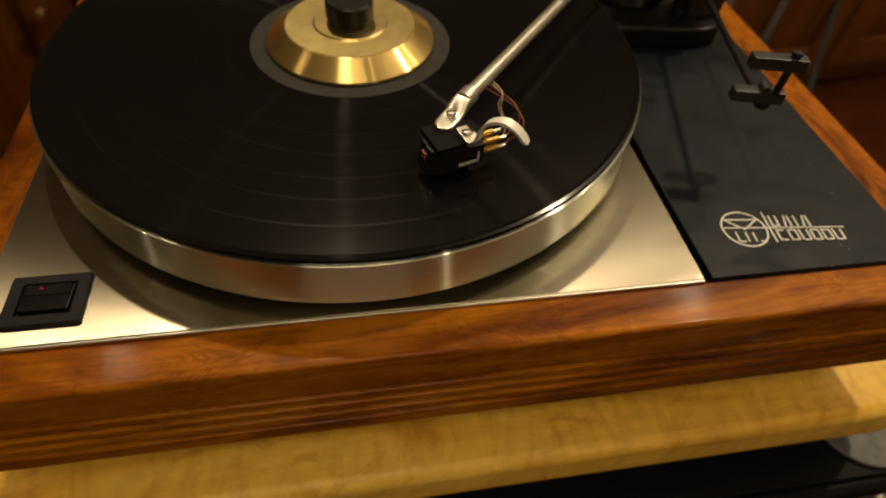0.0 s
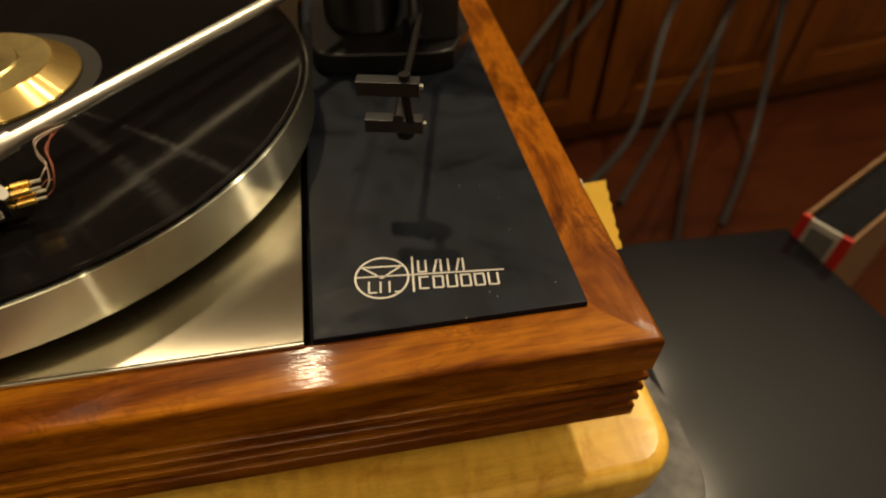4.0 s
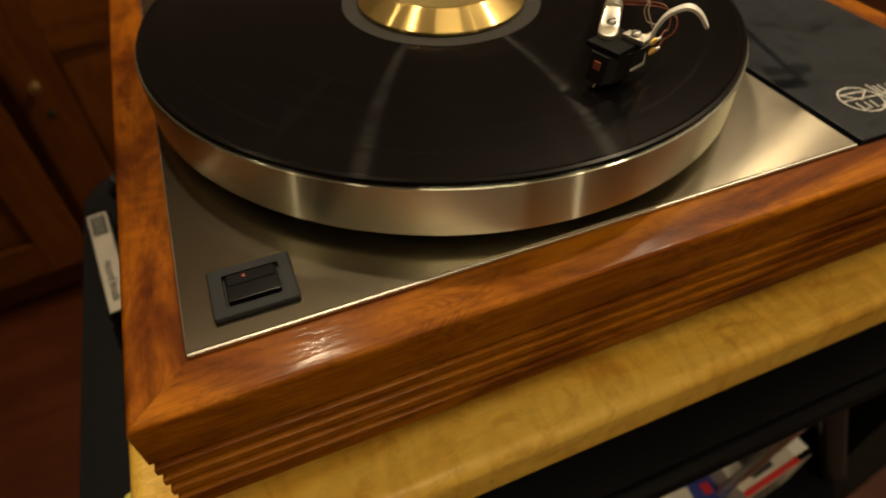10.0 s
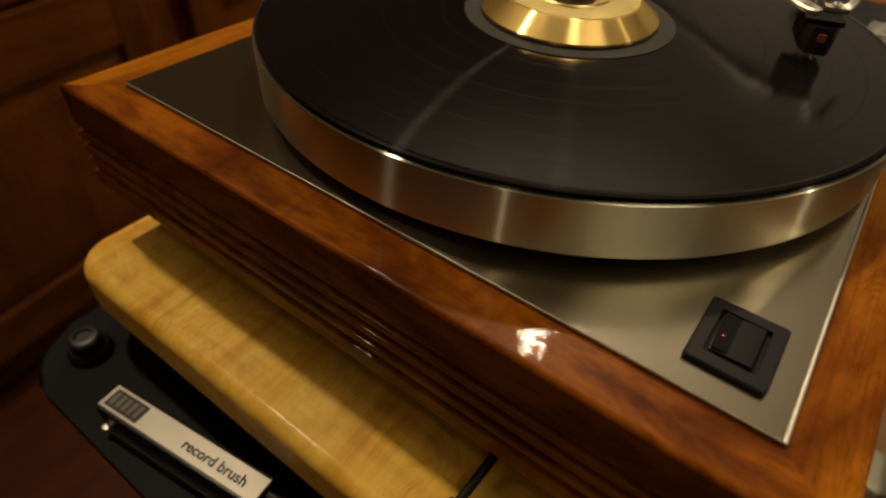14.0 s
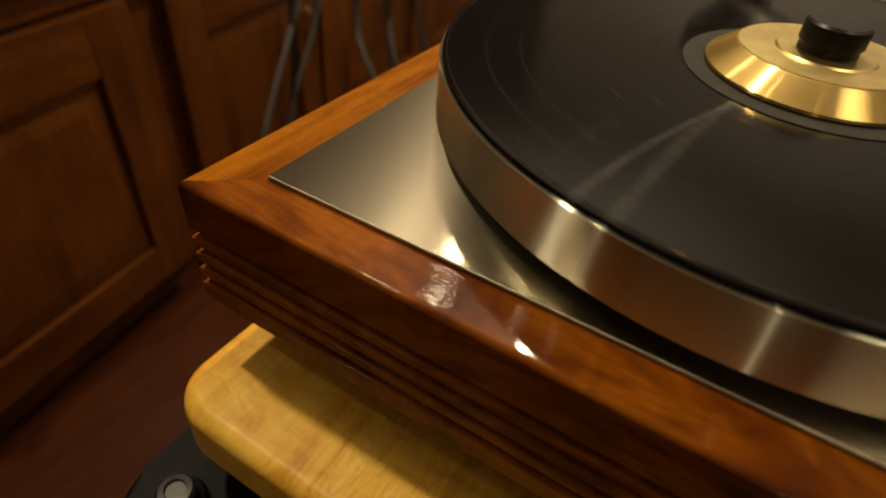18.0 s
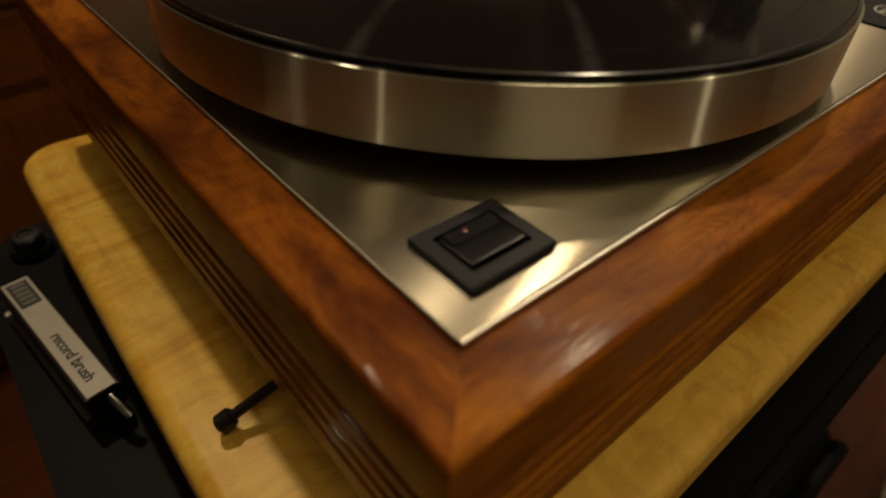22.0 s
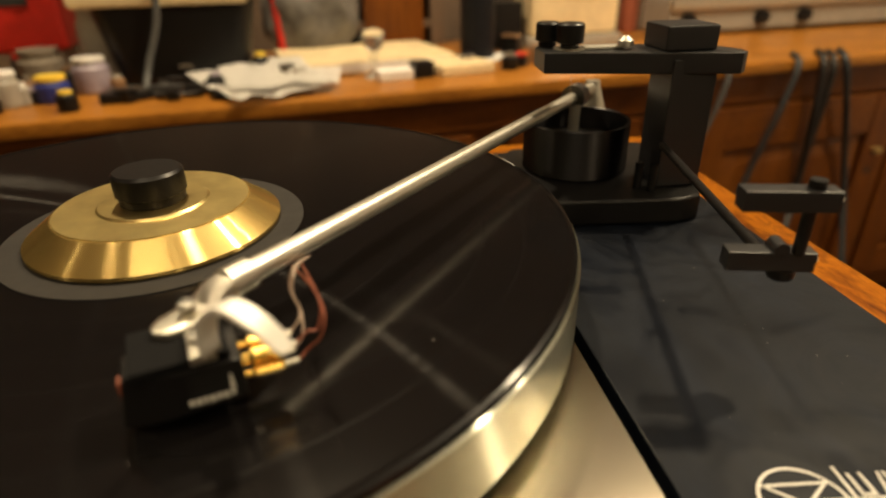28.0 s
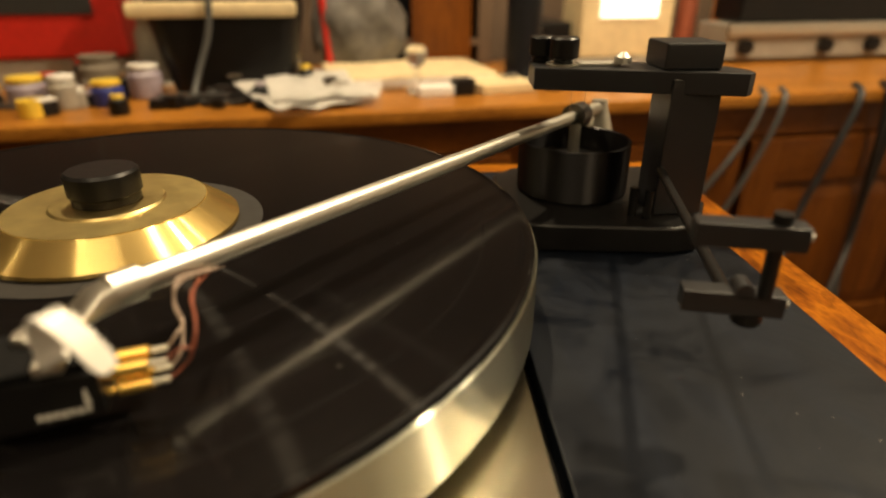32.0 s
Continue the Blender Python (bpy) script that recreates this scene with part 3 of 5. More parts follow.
def rail(a, b, out, wa, wb, w, mat):
    """A rail from corner a to corner b with mitred ends; wa and wb are the widths of the rails it meets."""
    bm, along = B(), Vector((b[0] - a[0], b[1] - a[1])).normalized()
    ends = []
    for c, s, wo in ((a, -1, wa), (b, 1, wb)):
        ring = []
        for (u, z), (uo, _) in zip(rail_profile(w), rail_profile(wo)):
            ring.append(bm.verts.new((c[0] + out[0] * u + along.x * s * uo, c[1] + out[1] * u + along.y * s * uo, z)))
        ends.append(ring)
    n = len(ends[0])
    for k in range(n):
        bm.faces.new((ends[0][k], ends[0][(k + 1) % n], ends[1][(k + 1) % n], ends[1][k]))
    bm.faces.new(ends[0])
    bm.faces.new(ends[1][::-1])
    return part("plinth_rail", bm, mat, tt)


rail((X0, Y0), (X1, Y0), (0, -1), WL, WR, WF, M_ROSE_X)
rail((X0, Y1), (X1, Y1), (0, 1), WL, WR, WB, M_ROSE_X)
rail((X0, Y0), (X0, Y1), (-1, 0), WF, WB, WL, M_ROSE_SHADED)
rail((X1, Y0), (X1, Y1), (1, 0), WF, WB, WR, M_ROSE_Y)
part("baseboard", box(B(), 0.03, 0.375, 0.035, 0.27, -0.0825, -0.0601, 0.002), M_MATT, tt)
for x in (0.03, 0.375):
    for y in (0.03, 0.276):
        part("foot", lathe(B(), ((0, -0.0926), (0.016, -0.0926), (0.018, -0.090), (0.018, -0.0826), (0, -0.0826)), 24, (x, y, 0)), M_RUBBER, tt)
plate_bm = box(B(), -0.0004, 0.2945, 0.0008, 0.3062, -0.0018, 0.0, 0.0003, 1)
uv = plate_bm.loops.layers.uv.new("brush")
for f in plate_bm.faces:
    for lp in f.loops:
        lp[uv].uv = (lp.vert.co.x, lp.vert.co.y)
top_plate = part("top_plate", plate_bm, M_STEEL, tt)
part("plate_edge", box(B(), -0.0004, 0.2945, -0.0004, 0.0008, -0.00178, -0.0001, 0.0004, 3), M_STEEL_EDGE, top_plate, "bright polished front edge of the plate")
part("plate_edge", box(B(), -0.0007, 0.0006, 0.0009, 0.3062, -0.00178, -0.0001, 0.0005, 3), M_SIDE_EDGE, top_plate, "bright polished side edge of the plate")
part("armboard", box(B(), 0.2977, 0.4048, 0.0003, 0.3058, -0.008, 0.0007, 0.0008, 2), M_BOARD, tt, "dark grey-black armboard with worn satin surface")
part("well", box(B(), 0.0, 0.405, 0.0, 0.306, -0.032, -0.0085), M_MATT, tt)
CX, CY = 0.1522, 0.1525
part("platter", lathe(B(), ((0.02, 0.0063), (0.1508, 0.0063), (0.1516, 0.0070), (0.1516, 0.0289), (0.1513, 0.0292), (0.02, 0.0292)), 160, (CX, CY, 0)), M_RIM, tt)
part("hub", lathe(B(), ((0, 0.0002), (0.05, 0.0002), (0.05, 0.0063), (0, 0.0063)), 48, (CX, CY, 0)), M_MATT, tt)

bez = B()
outer, inner = rounded(0.0099, 0.0398, 0.0086, 0.0329, 0.0012, 3), rounded(0.0148, 0.0352, 0.0130, 0.0286, 0.0008, 3)
rings = [[bez.verts.new((x, y, z)) for x, y in line] for line, z in ((outer, 0.0002), (outer, 0.0016), (rounded(0.0104, 0.0393, 0.0091, 0.0324, 0.001, 3), 0.0021), (inner, 0.0021), (inner, 0.0003))]
for a, b in zip(rings, rings[1:]):
    for k in range(len(a)):
        bez.faces.new((a[k], a[(k + 1) % len(a)], b[(k + 1) % len(b)], b[k]))
bez.faces.new(rings[-1])
switch = part("power_switch", bez, M_SLATE, tt, "grey bezel with black rocker switch")
rk = box(B(), 0.0158, 0.0342, 0.0146, 0.0274, 0.0004, 0.0026, 0.0005, 2)
for v in rk.verts:
    if v.co.z > 0.002:
        v.co.z += 0.05 * (0.0205 - v.co.y)
rocker = part("rocker", rk, M_GLOSS, switch)
lens = box(B(), 0.0166, 0.0334, 0.0222, 0.0270, 0.0022, 0.0033, 0.0005, 2)
for v in lens.verts:
    if v.co.z > 0.003 and v.co.y < 0.0235:
        v.co.z -= 0.0004
part("lens_cap", lens, M_MATT, rocker, "raised dark lens half")
part("indicator", lathe(B(), ((0, 0.0), (0.0008, 0.0), (0.0007, 0.0004), (0, 0.0006)), 12, (0.0226, 0.0250, 0.0031)), M_LED, switch, "tiny dim red indicator lamp")

# ---- record and clamp ----
rec = thing("vinyl_record", (CX, CY, 0.0293), "black vinyl record lying on the platter", "record")
part("disc", lathe(B(), ((0.003, 0.0002), (0.150, 0.0002), (0.1505, 0.0008), (0.1503, 0.0019), (0.1490, 0.0023), (0.1470, 0.0017), (0.052, 0.0017), (0.0505, 0.0019), (0.003, 0.0019)), 160, (0, 0, 0)), M_VINYL, rec).matrix_parent_inverse = Matrix()
clamp = thing("record_clamp", (CX, CY, 0.0312), "turned brass record clamp with black knob on the record", "clamp")
part("weight", lathe(B(), ((0, 0.0004), (0.0425, 0.0004), (0.0431, 0.001), (0.0431, 0.0022), (0.0335, 0.0093), (0.033, 0.0095), (0.019, 0.0095), (0.0185, 0.0102), (0.0, 0.0102)), 96, (CX, CY, 0.0312)), M_BRASS, clamp)
part("top_face", lathe(B(), ((0.0105, 0.0103), (0.0180, 0.0103), (0.0190, 0.0097), (0.0326, 0.0096), (0.0326, 0.00985), (0.0190, 0.0099), (0.0182, 0.0106), (0.0105, 0.0106)), 96, (CX, CY, 0.0312)), M_BRASS_TOP, clamp, "tarnished brass top face")
part("knob", lathe(B(), ((0, 0.0102), (0.0105, 0.0102), (0.0112, 0.0108), (0.0112, 0.0135), (0.0120, 0.0142), (0.0120, 0.0212), (0.0110, 0.0222), (0, 0.0222)), 40, (CX, CY, 0.0312)), M_BLACK, clamp)
part("paper_label", lathe(B(), ((0.004, 0.0), (0.0500, 0.0), (0.0516, -0.00015), (0.0516, 0.0002), (0.0500, 0.0003), (0.004, 0.0003)), 96, (CX, CY, 0.0312)), M_LABEL, rec)

# ---- tonearm ----
arm = thing("tonearm", (0.345, 0.22, 0.0007), "straight silver tonearm hung over a black damping cup", "tonearm")
HEAD, PIVOT = Vector((0.1955, 0.0670, 0.0520)), Vector((0.3460, 0.2540, 0.0470))
AX = (PIVOT - HEAD).normalized()
tip = PIVOT + AX * 0.030
part("arm_tube", tube(B(), (HEAD, PIVOT + AX * 0.004), 0.0030, 24), M_SILVER, arm)
part("rear_stub", tube(B(), (PIVOT - AX * 0.004, tip), 0.0034, 18), M_SILVER, arm)
part("arm_ring", tube(B(), (PIVOT - AX * 0.005, PIVOT + AX * 0.005), 0.0066, 20), M_GUN, arm)
part("counterweight", lathe(B(), ((0, 0.004), (0.0042, 0.004), (0.0048, 0.0), (0.0085, -0.012), (0.0092, -0.0165), (0.0085, -0.018), (0, -0.018)), 28, tuple(PIVOT + AX * 0.030)), M_SILVER, arm, "bell-shaped silver counterweight hanging under the stub")
part("paddle_post", tube(B(), ((0.3440, 0.2480, 0.0287), (0.3440, 0.2480, 0.044)), 0.0030, 14), M_SILVER, arm, "pale post dipping into the cup")
# headshell: collar, flattened neck, slotted tab
FLAT = Matrix.Translation(HEAD) @ Matrix.Rotation(math.atan2(AX.y, AX.x), 4, "Z")
part("collar", tube(B(), (HEAD - AX * 0.002, HEAD + AX * 0.005), 0.0040, 24), M_SILVER, arm)
neck = B()
sections = [(0.001, 0.0034, 0.0034, 0.0), (-0.005, 0.0040, 0.0028, -0.0006), (-0.009, 0.0042, 0.0014, -0.0022), (-0.0135, 0.0042, 0.0013, -0.0024), (-0.0175, 0.0040, 0.0013, -0.0024), (-0.0200, 0.0028, 0.0013, -0.0024), (-0.0212, 0.0008, 0.0012, -0.0024)]
rings = []
for u, w, h, z in sections:
    rings.append([neck.verts.new(FLAT @ Vector((u, w * math.copysign(abs(math.cos(a)) ** 0.5, math.cos(a)), z + h * math.copysign(abs(math.sin(a)) ** 0.5, math.sin(a))))) for a in [2 * math.pi * k / 20 for k in range(20)]])
for a, b in zip(rings, rings[1:]):
    for k in range(20):
        neck.faces.new((a[k], a[(k + 1) % 20], b[(k + 1) % 20], b[k]))
neck.faces.new(rings[0])
neck.faces.new(rings[-1][::-1])
headshell = part("headshell", neck, M_SILVER, arm)


def screw(place, r, parent):
    s = part("screw", lathe(B(), ((0, 0.0), (r, 0.0), (r, 0.0008), (r * 0.8, 0.0014), (0, 0.0016)), 20, place), M_STEEL_EDGE, parent)
    part("slot", box(B(), place[0] - r * 0.8, place[0] + r * 0.8, place[1] - 0.0003, place[1] + 0.0003, place[2] + 0.0013, place[2] + 0.00175), M_INK, s)


screw((0.1879, 0.0566, 0.0525), 0.0021, headshell)

# cartridge frame: u back along its body, v to its left
CART = Matrix.Translation((0.1745, 0.0445, 0)) @ Matrix.Rotation(radians(18), 4, "Z")


def cart_at(u, v, z):
    return CART @ Vector((u, v, z))


cart = thing("phono_cartridge", (0.185, 0.048, 0.032), "black moving-coil phono cartridge with gold pins on the headshell", "cartridge")
body = B()
outline = ((0.0, -0.0042), (0.006, -0.0066), (0.013, -0.0080), (0.0245, -0.0080), (0.0245, 0.0080), (0.013, 0.0080), (0.006, 0.0066), (0.0, 0.0042))
lo = [body.verts.new(cart_at(u, v, 0.0350 + (0.0018 if u > 0.01 else 0.0))) for u, v in outline]
hi = [body.verts.new(cart_at(u + (0.002 if u < 0.001 else 0), v, 0.0466)) for u, v in outline]
body.faces.new(lo[::-1])
body.faces.new(hi)
for k in range(8):
    body.faces.new((lo[k], lo[(k + 1) % 8], hi[(k + 1) % 8], hi[k]))
bmesh.ops.bevel(body, geom=body.edges[:], offset=0.0005, segments=2, profile=0.5, affect="EDGES")
part("body", body, M_BLACK, cart)
part("mount_plate", box(B(), 0.0035, 0.0225, -0.0072, 0.0086, 0.0466, 0.0489, 0.0004, 2, CART), M_MATT, cart)
part("coil_window", box(B(), 0.0007, 0.0016, -0.0016, 0.0016, 0.0405, 0.0437, 0, 2, CART), M_COPPER, cart, "small copper-red window in the nose")
part("cantilever", tube(B(), (cart_at(0.006, 0, 0.0365), cart_at(0.0012, 0, 0.0325)), 0.0004, 8), M_SILVER, cart)
for k in range(7):
    part("printed_mark", box(B(), 0.0130 + 0.00135 * k, 0.0139 + 0.00135 * k, -0.0083, -0.0079, 0.0384 - 0.0002 * (k % 2), 0.0396, 0, 2, CART), M_PRINT, cart, "small pale printed bar")
wedge = box(B(), 0.0212, 0.0223, -0.0083, -0.0079, 0.0400, 0.0436, 0, 2, CART)
for v in wedge.verts:
    if v.co.z > 0.042:
        v.co += CART.to_3x3() @ Vector((0.0003 if (CART.inverted() @ v.co).x < 0.0217 else -0.0004, 0, 0))
part("printed_mark", wedge, M_PRINT, cart, "slim pale printed wedge")
for v, z, m in ((-0.0048, 0.0442, M_RED), (0.0, 0.0442, M_BLUE), (-0.0052, 0.0400, M_GREYCABLE), (-0.0008, 0.0400, M_SILVER)):
    pin = part("terminal_pin", tube(B(), (cart_at(0.0245, v, z), cart_at(0.0275, v, z)), 0.0008, 10), M_GOLD, cart)
    part("sleeve", tube(B(), (cart_at(0.0262, v, z), cart_at(0.0268, v, z), cart_at(0.0325, v, z), cart_at(0.0330, v, z)), [0.0010, 0.0014, 0.0014, 0.0010], 12), M_GOLD, pin, "gold-plated pin clip")
    part("ferrule", tube(B(), (cart_at(0.0330, v, z), cart_at(0.0362, v, z)), 0.0007, 8), M_SILVER, pin)
lift = B()
path = smooth_path([cart_at(0.0185, -0.0050, 0.0504), cart_at(0.0190, -0.0098, 0.0514), cart_at(0.0192, -0.0116, 0.0570), cart_at(0.0205, -0.0145, 0.0625), cart_at(0.0235, -0.0195, 0.0656), cart_at(0.0275, -0.0228, 0.0630), cart_at(0.0312, -0.0255, 0.0575)], 7)
wide = (CART.to_3x3() @ Vector((0.86, 0.5, 0.0))).normalized()
rows = []
for k, p in enumerate(path):
    d = (path[min(k + 1, len(path) - 1)] - path[max(k - 1, 0)]).normalized()
    w = (wide - d * wide.dot(d)).normalized()
    nrm = d.cross(w)
    half = 0.0019 * (1.0 if k < len(path) - 3 else (0.92, 0.75, 0.45)[k - len(path) + 3])
    rows.append([lift.verts.new(p + w * a * half + nrm * b * 0.0005) for a, b in ((1.05, 1.2), (-1.05, 1.2), (-1.05, -1.2), (1.05, -1.2))])
for a, b in zip(rows, rows[1:]):
    for k in range(4):
        lift.faces.new((a[k], a[(k + 1) % 4], b[(k + 1) % 4], b[k]))
lift.faces.new(rows[0][::-1])
lift.faces.new(rows[-1])
lifter = part("finger_lift", lift, M_LIFT, arm, "curved bare aluminium finger lift")
part("lift_foot", box(B(), 0.0150, 0.0200, -0.0098, 0.0005, 0.0489, 0.0511, 0.0003, 2, CART), M_SILVER, lifter)
fs = cart_at(0.0175, -0.0042, 0.0511)
screw(tuple(fs), 0.0021, lifter)
for (v, z), m, sway in (((-0.0048, 0.0442), M_COPPER, 0.0), ((0.0, 0.0442), M_PALEWIRE, 0.004), ((-0.0052, 0.0400), M_COPPER, -0.003), ((-0.0008, 0.0400), M_PALEWIRE, 0.002)):
    end = HEAD + AX * (0.022 + sway) - Vector((0, 0, 0.0045))
    if m is M_COPPER:
        loop = [cart_at(0.0390, v * 0.7 - 0.001, z + 0.002), cart_at(0.0412, -0.0045 + sway, 0.0462), cart_at(0.0428, -0.003 + sway, 0.0510), cart_at(0.0425, 0.003, 0.0545 + 0.5 * sway)]
    else:
        loop = [cart_at(0.0385, v * 0.7, z + 0.003), cart_at(0.0395, 0.001 + sway, 0.0470), cart_at(0.0385, 0.003 + sway, 0.0515), cart_at(0.0405, 0.008, 0.0540 + 0.5 * sway)]
    pts = smooth_path([cart_at(0.0360, v, z)] + loop + [end], 6)
    part("signal_lead", tube(B(), pts, 0.0003, 7), m, arm, "hair-thin signal lead")

# arm base on the board
base = B()
slab(base, ((0.304, 0.199), (0.309, 0.191), (0.318, 0.187), (0.374, 0.181), (0.386, 0.184), (0.401, 0.212), (0.401, 0.262), (0.392, 0.272), (0.316, 0.272), (0.304, 0.260)), 0.0008, 0.0138, 0.0016, 3)
part("arm_base", base, M_BLACK, arm)
cup = part("damping_cup", lathe(B(), ((0, 0.0139), (0.0262, 0.0139), (0.0275, 0.0149), (0.0275, 0.0394), (0.0269, 0.0400), (0.0258, 0.0396), (0.0256, 0.0225), (0, 0.0225)), 64, (0.3410, 0.2360, 0)), M_CUP, arm, "glossy black damping cup")
part("silicone_fluid", lathe(B(), ((0, 0.0226), (0.0254, 0.0226), (0.0254, 0.0285), (0, 0.0285)), 48, (0.3410, 0.2360, 0)), M_BLACK, cup)
part("pillar", box(B(), 0.3690, 0.3910, 0.1960, 0.2180, 0.0139, 0.0745, 0.0010), M_REST, arm)
part("pillar_cap", box(B(), 0.3655, 0.3905, 0.1990, 0.2220, 0.0775, 0.0885, 0.0012), M_REST, arm)
brg = B()
slab(brg, ((0.3150, 0.2320), (0.3135, 0.2110), (0.3980, 0.1900), (0.4020, 0.1935), (0.4030, 0.1990), (0.4010, 0.2060), (0.3900, 0.2240)), 0.0680, 0.0775, 0.0008, 2)
bridge = part("bridge", brg, M_REST, arm)
knob = part("height_knob", lathe(B(), ((0, 0.0776), (0.0042, 0.0776), (0.0042, 0.0800), (0.0062, 0.0806), (0.0064, 0.0812), (0.0064, 0.0885), (0.0055, 0.0893), (0, 0.0893)), 24, (0.3275, 0.2180, 0)), M_BLACK, bridge)
part("height_knob", lathe(B(), ((0, 0.0776), (0.0042, 0.0776), (0.0042, 0.0800), (0.0056, 0.0806), (0.0056, 0.0880), (0.0048, 0.0888), (0, 0.0888)), 24, (0.3200, 0.2290, 0)), M_BLACK, bridge)
part("bright_washer", lathe(B(), ((0, 0.0776), (0.0078, 0.0776), (0.0078, 0.0784), (0, 0.0784)), 24, (0.3275, 0.2180, 0)), M_SILVER, bridge)
part("suspension_clip", box(B(), 0.3330, 0.3520, 0.2130, 0.2200, 0.0776, 0.0790, 0.0004), M_STEEL_EDGE, bridge, "thin bright metal strip")
part("clip_screw", lathe(B(), ((0, 0.079), (0.0038, 0.079), (0.0036, 0.0815), (0.0015, 0.0835), (0, 0.0837)), 20, (0.3520, 0.2120, 0)), M_STEEL_EDGE, bridge)
for x, y in ((0.3405, 0.2480), (0.3475, 0.2480)):
    part("thread", tube(B(), ((x, y, 0.047), (x, y, 0.0680)), 0.00018, 5), M_PALEWIRE, arm, "fine hanging thread")
for x, y in ((0.3600, 0.1975), (0.3650, 0.1930)):
    part("grub_post", tube(B(), ((x, y, 0.0139), (x, y, 0.0270)), 0.0021, 14), M_BLACK, arm)
# arm rest
rest = part("rest_rod", tube(B(), ((0.3700, 0.1975, 0.0350), (0.3402, 0.0780, 0.0398)), 0.0017, 12), M_BLACK, arm)
REST = Matrix.Translation((0.3376, 0.0710, 0.0029)) @ Matrix.Rotation(radians(-13), 4, "Z")
LOW_REST = REST @ Matrix.Translation((0.0012, 0.0045, -0.0055))
lower = part("rest_block", box(B(), -0.0125, 0.0115, -0.0030, 0.0030, 0.0402, 0.0462, 0.0004, 2, LOW_REST), M_REST, arm)
part("cradle", tube(B(), (LOW_REST @ Vector((0.0015, -0.0030, 0.0468)), LOW_REST @ Vector((0.0015, 0.0030, 0.0468))), 0.0022, 12), M_REST, lower)
part("underside_knob", lathe(B(), ((0, 0.0372), (0.0034, 0.0372), (0.0038, 0.0380), (0.0038, 0.0402), (0, 0.0402)), 20, tuple(LOW_REST @ Vector((0.0040, 0, 0)))), M_BLACK, lower)
upper = part("rest_block", box(B(), -0.0125, 0.0120, -0.0030, 0.0030, 0.0546, 0.0606, 0.0004, 2, REST), M_REST, arm)
part("rest_post", tube(B(), (LOW_REST @ Vector((0.0062, -0.0022, 0.0460)), REST @ Vector((0.0062, 0, 0.0546))), 0.0018, 12), M_BLACK, arm)
part("rest_screw", tube(B(), (REST @ Vector((0.0062, 0, 0.0606)), REST @ Vector((0.0062, 0, 0.0630))), 0.0022, 14), M_BLACK, upper)
for ob, at, x, z in ((upper, REST, 0.0120, 0.0577), (lower, LOW_REST, 0.0115, 0.0432)):
    part("end_screw", tube(B(), (at @ Vector((x, 0, z)), at @ Vector((x + 0.0013, 0, z))), 0.0011, 10), M_STEEL_EDGE, ob, "bright end screw")

# emblem on the armboard: ring, triangle and plain strokes
emblem = thing("armboard_emblem", (0.326, 0.026, 0.0007), "pale silver emblem printed on the armboard", "emblem")
EM = Matrix.Translation((0.3262, 0.0262, 0.00085)) @ Matrix.Rotation(radians(-5.2), 4, "Z")
ring = B()
for k in range(64):
    a0, a1 = 2 * math.pi * k / 64, 2 * math.pi * (k + 1) / 64
    ring.faces.new([ring.verts.new(EM @ Vector((r * math.cos(a), r * math.sin(a), 0.0001))) for r, a in ((0.0103, a0), (0.0111, a0), (0.0111, a1), (0.0103, a1))])
part("ring", ring, M_PRINT, emblem, "", False)


def stroke(x0, y0, x1, y1, w=0.0007):
    d = Vector((x1 - x0, y1 - y0, 0))
    n = Vector((-d.y, d.x, 0)).normalized() * w / 2
    bm = B()
    lo = [bm.verts.new(EM @ (Vector(p) + s * n)) for p, s in (((x0, y0, 0), 1), ((x0, y0, 0), -1), ((x1, y1, 0), -1), ((x1, y1, 0), 1))]
    hi = [bm.verts.new(v.co + Vector((0, 0, 0.0002))) for v in lo]
    bm.faces.new(lo[::-1])
    bm.faces.new(hi)
    for k in range(4):
        bm.faces.new((lo[k], lo[(k + 1) % 4], hi[(k + 1) % 4], hi[k]))
    part("stroke", bm, M_PRINT, emblem, "", False)


stroke(-0.0105, 0.0006, 0.0500, 0.0006, 0.0006)
stroke(-0.0090, 0.0058, 0.0090, 0.0058)
stroke(-0.0080, 0.0058, 0.0, -0.0004)
stroke(0.0080, 0.0058, 0.0, -0.0004)
stroke(-0.0052, -0.0080, -0.0052, -0.0020)
stroke(-0.0052, -0.0078, -0.0020, -0.0078)
stroke(-0.0006, -0.0080, -0.0006, -0.0022)
stroke(0.0030, -0.0080, 0.0030, -0.0022)
stroke(0.0050, -0.0078, 0.0080, -0.0078)
stroke(0.0126, -0.0085, 0.0126, 0.0105, 0.0008)
for k in range(7):
    x = 0.0150 + 0.0031 * k
    stroke(x, 0.0014, x + (0.0016 if k in (2, 5) else 0.0), 0.0082, 0.0008)
stroke(0.0150, 0.0018, 0.0176, 0.0018)
for k in range(6):
    x = 0.0152 + 0.0056 * k
    stroke(x, -0.0072, x, -0.0006, 0.0008)
    stroke(x, -0.0070, x + 0.0036, -0.0070)
    if k in (0, 1, 3, 4):
        stroke(x, -0.0010, x + 0.0036, -0.0010)
    if k != 0:
        stroke(x + 0.0037, -0.0070, x + 0.0037, -0.0008, 0.0008)

# ---- lever out of the plinth's base ----
lever = part("stop_lever", tube(B(), ((-0.010, 0.0755, -0.0775), (-0.0345, 0.0780, -0.0865)), 0.0020, 12), M_BLACK, tt, "black pin with a knob out of the base")
part("lever_knob", tube(B(), ((-0.0320, 0.0778, -0.0856), (-0.0330, 0.0779, -0.0860), (-0.0372, 0.0783, -0.0875), (-0.0380, 0.0784, -0.0878)), [0.0030, 0.0038, 0.0038, 0.0028], 16), M_BLACK, lever)

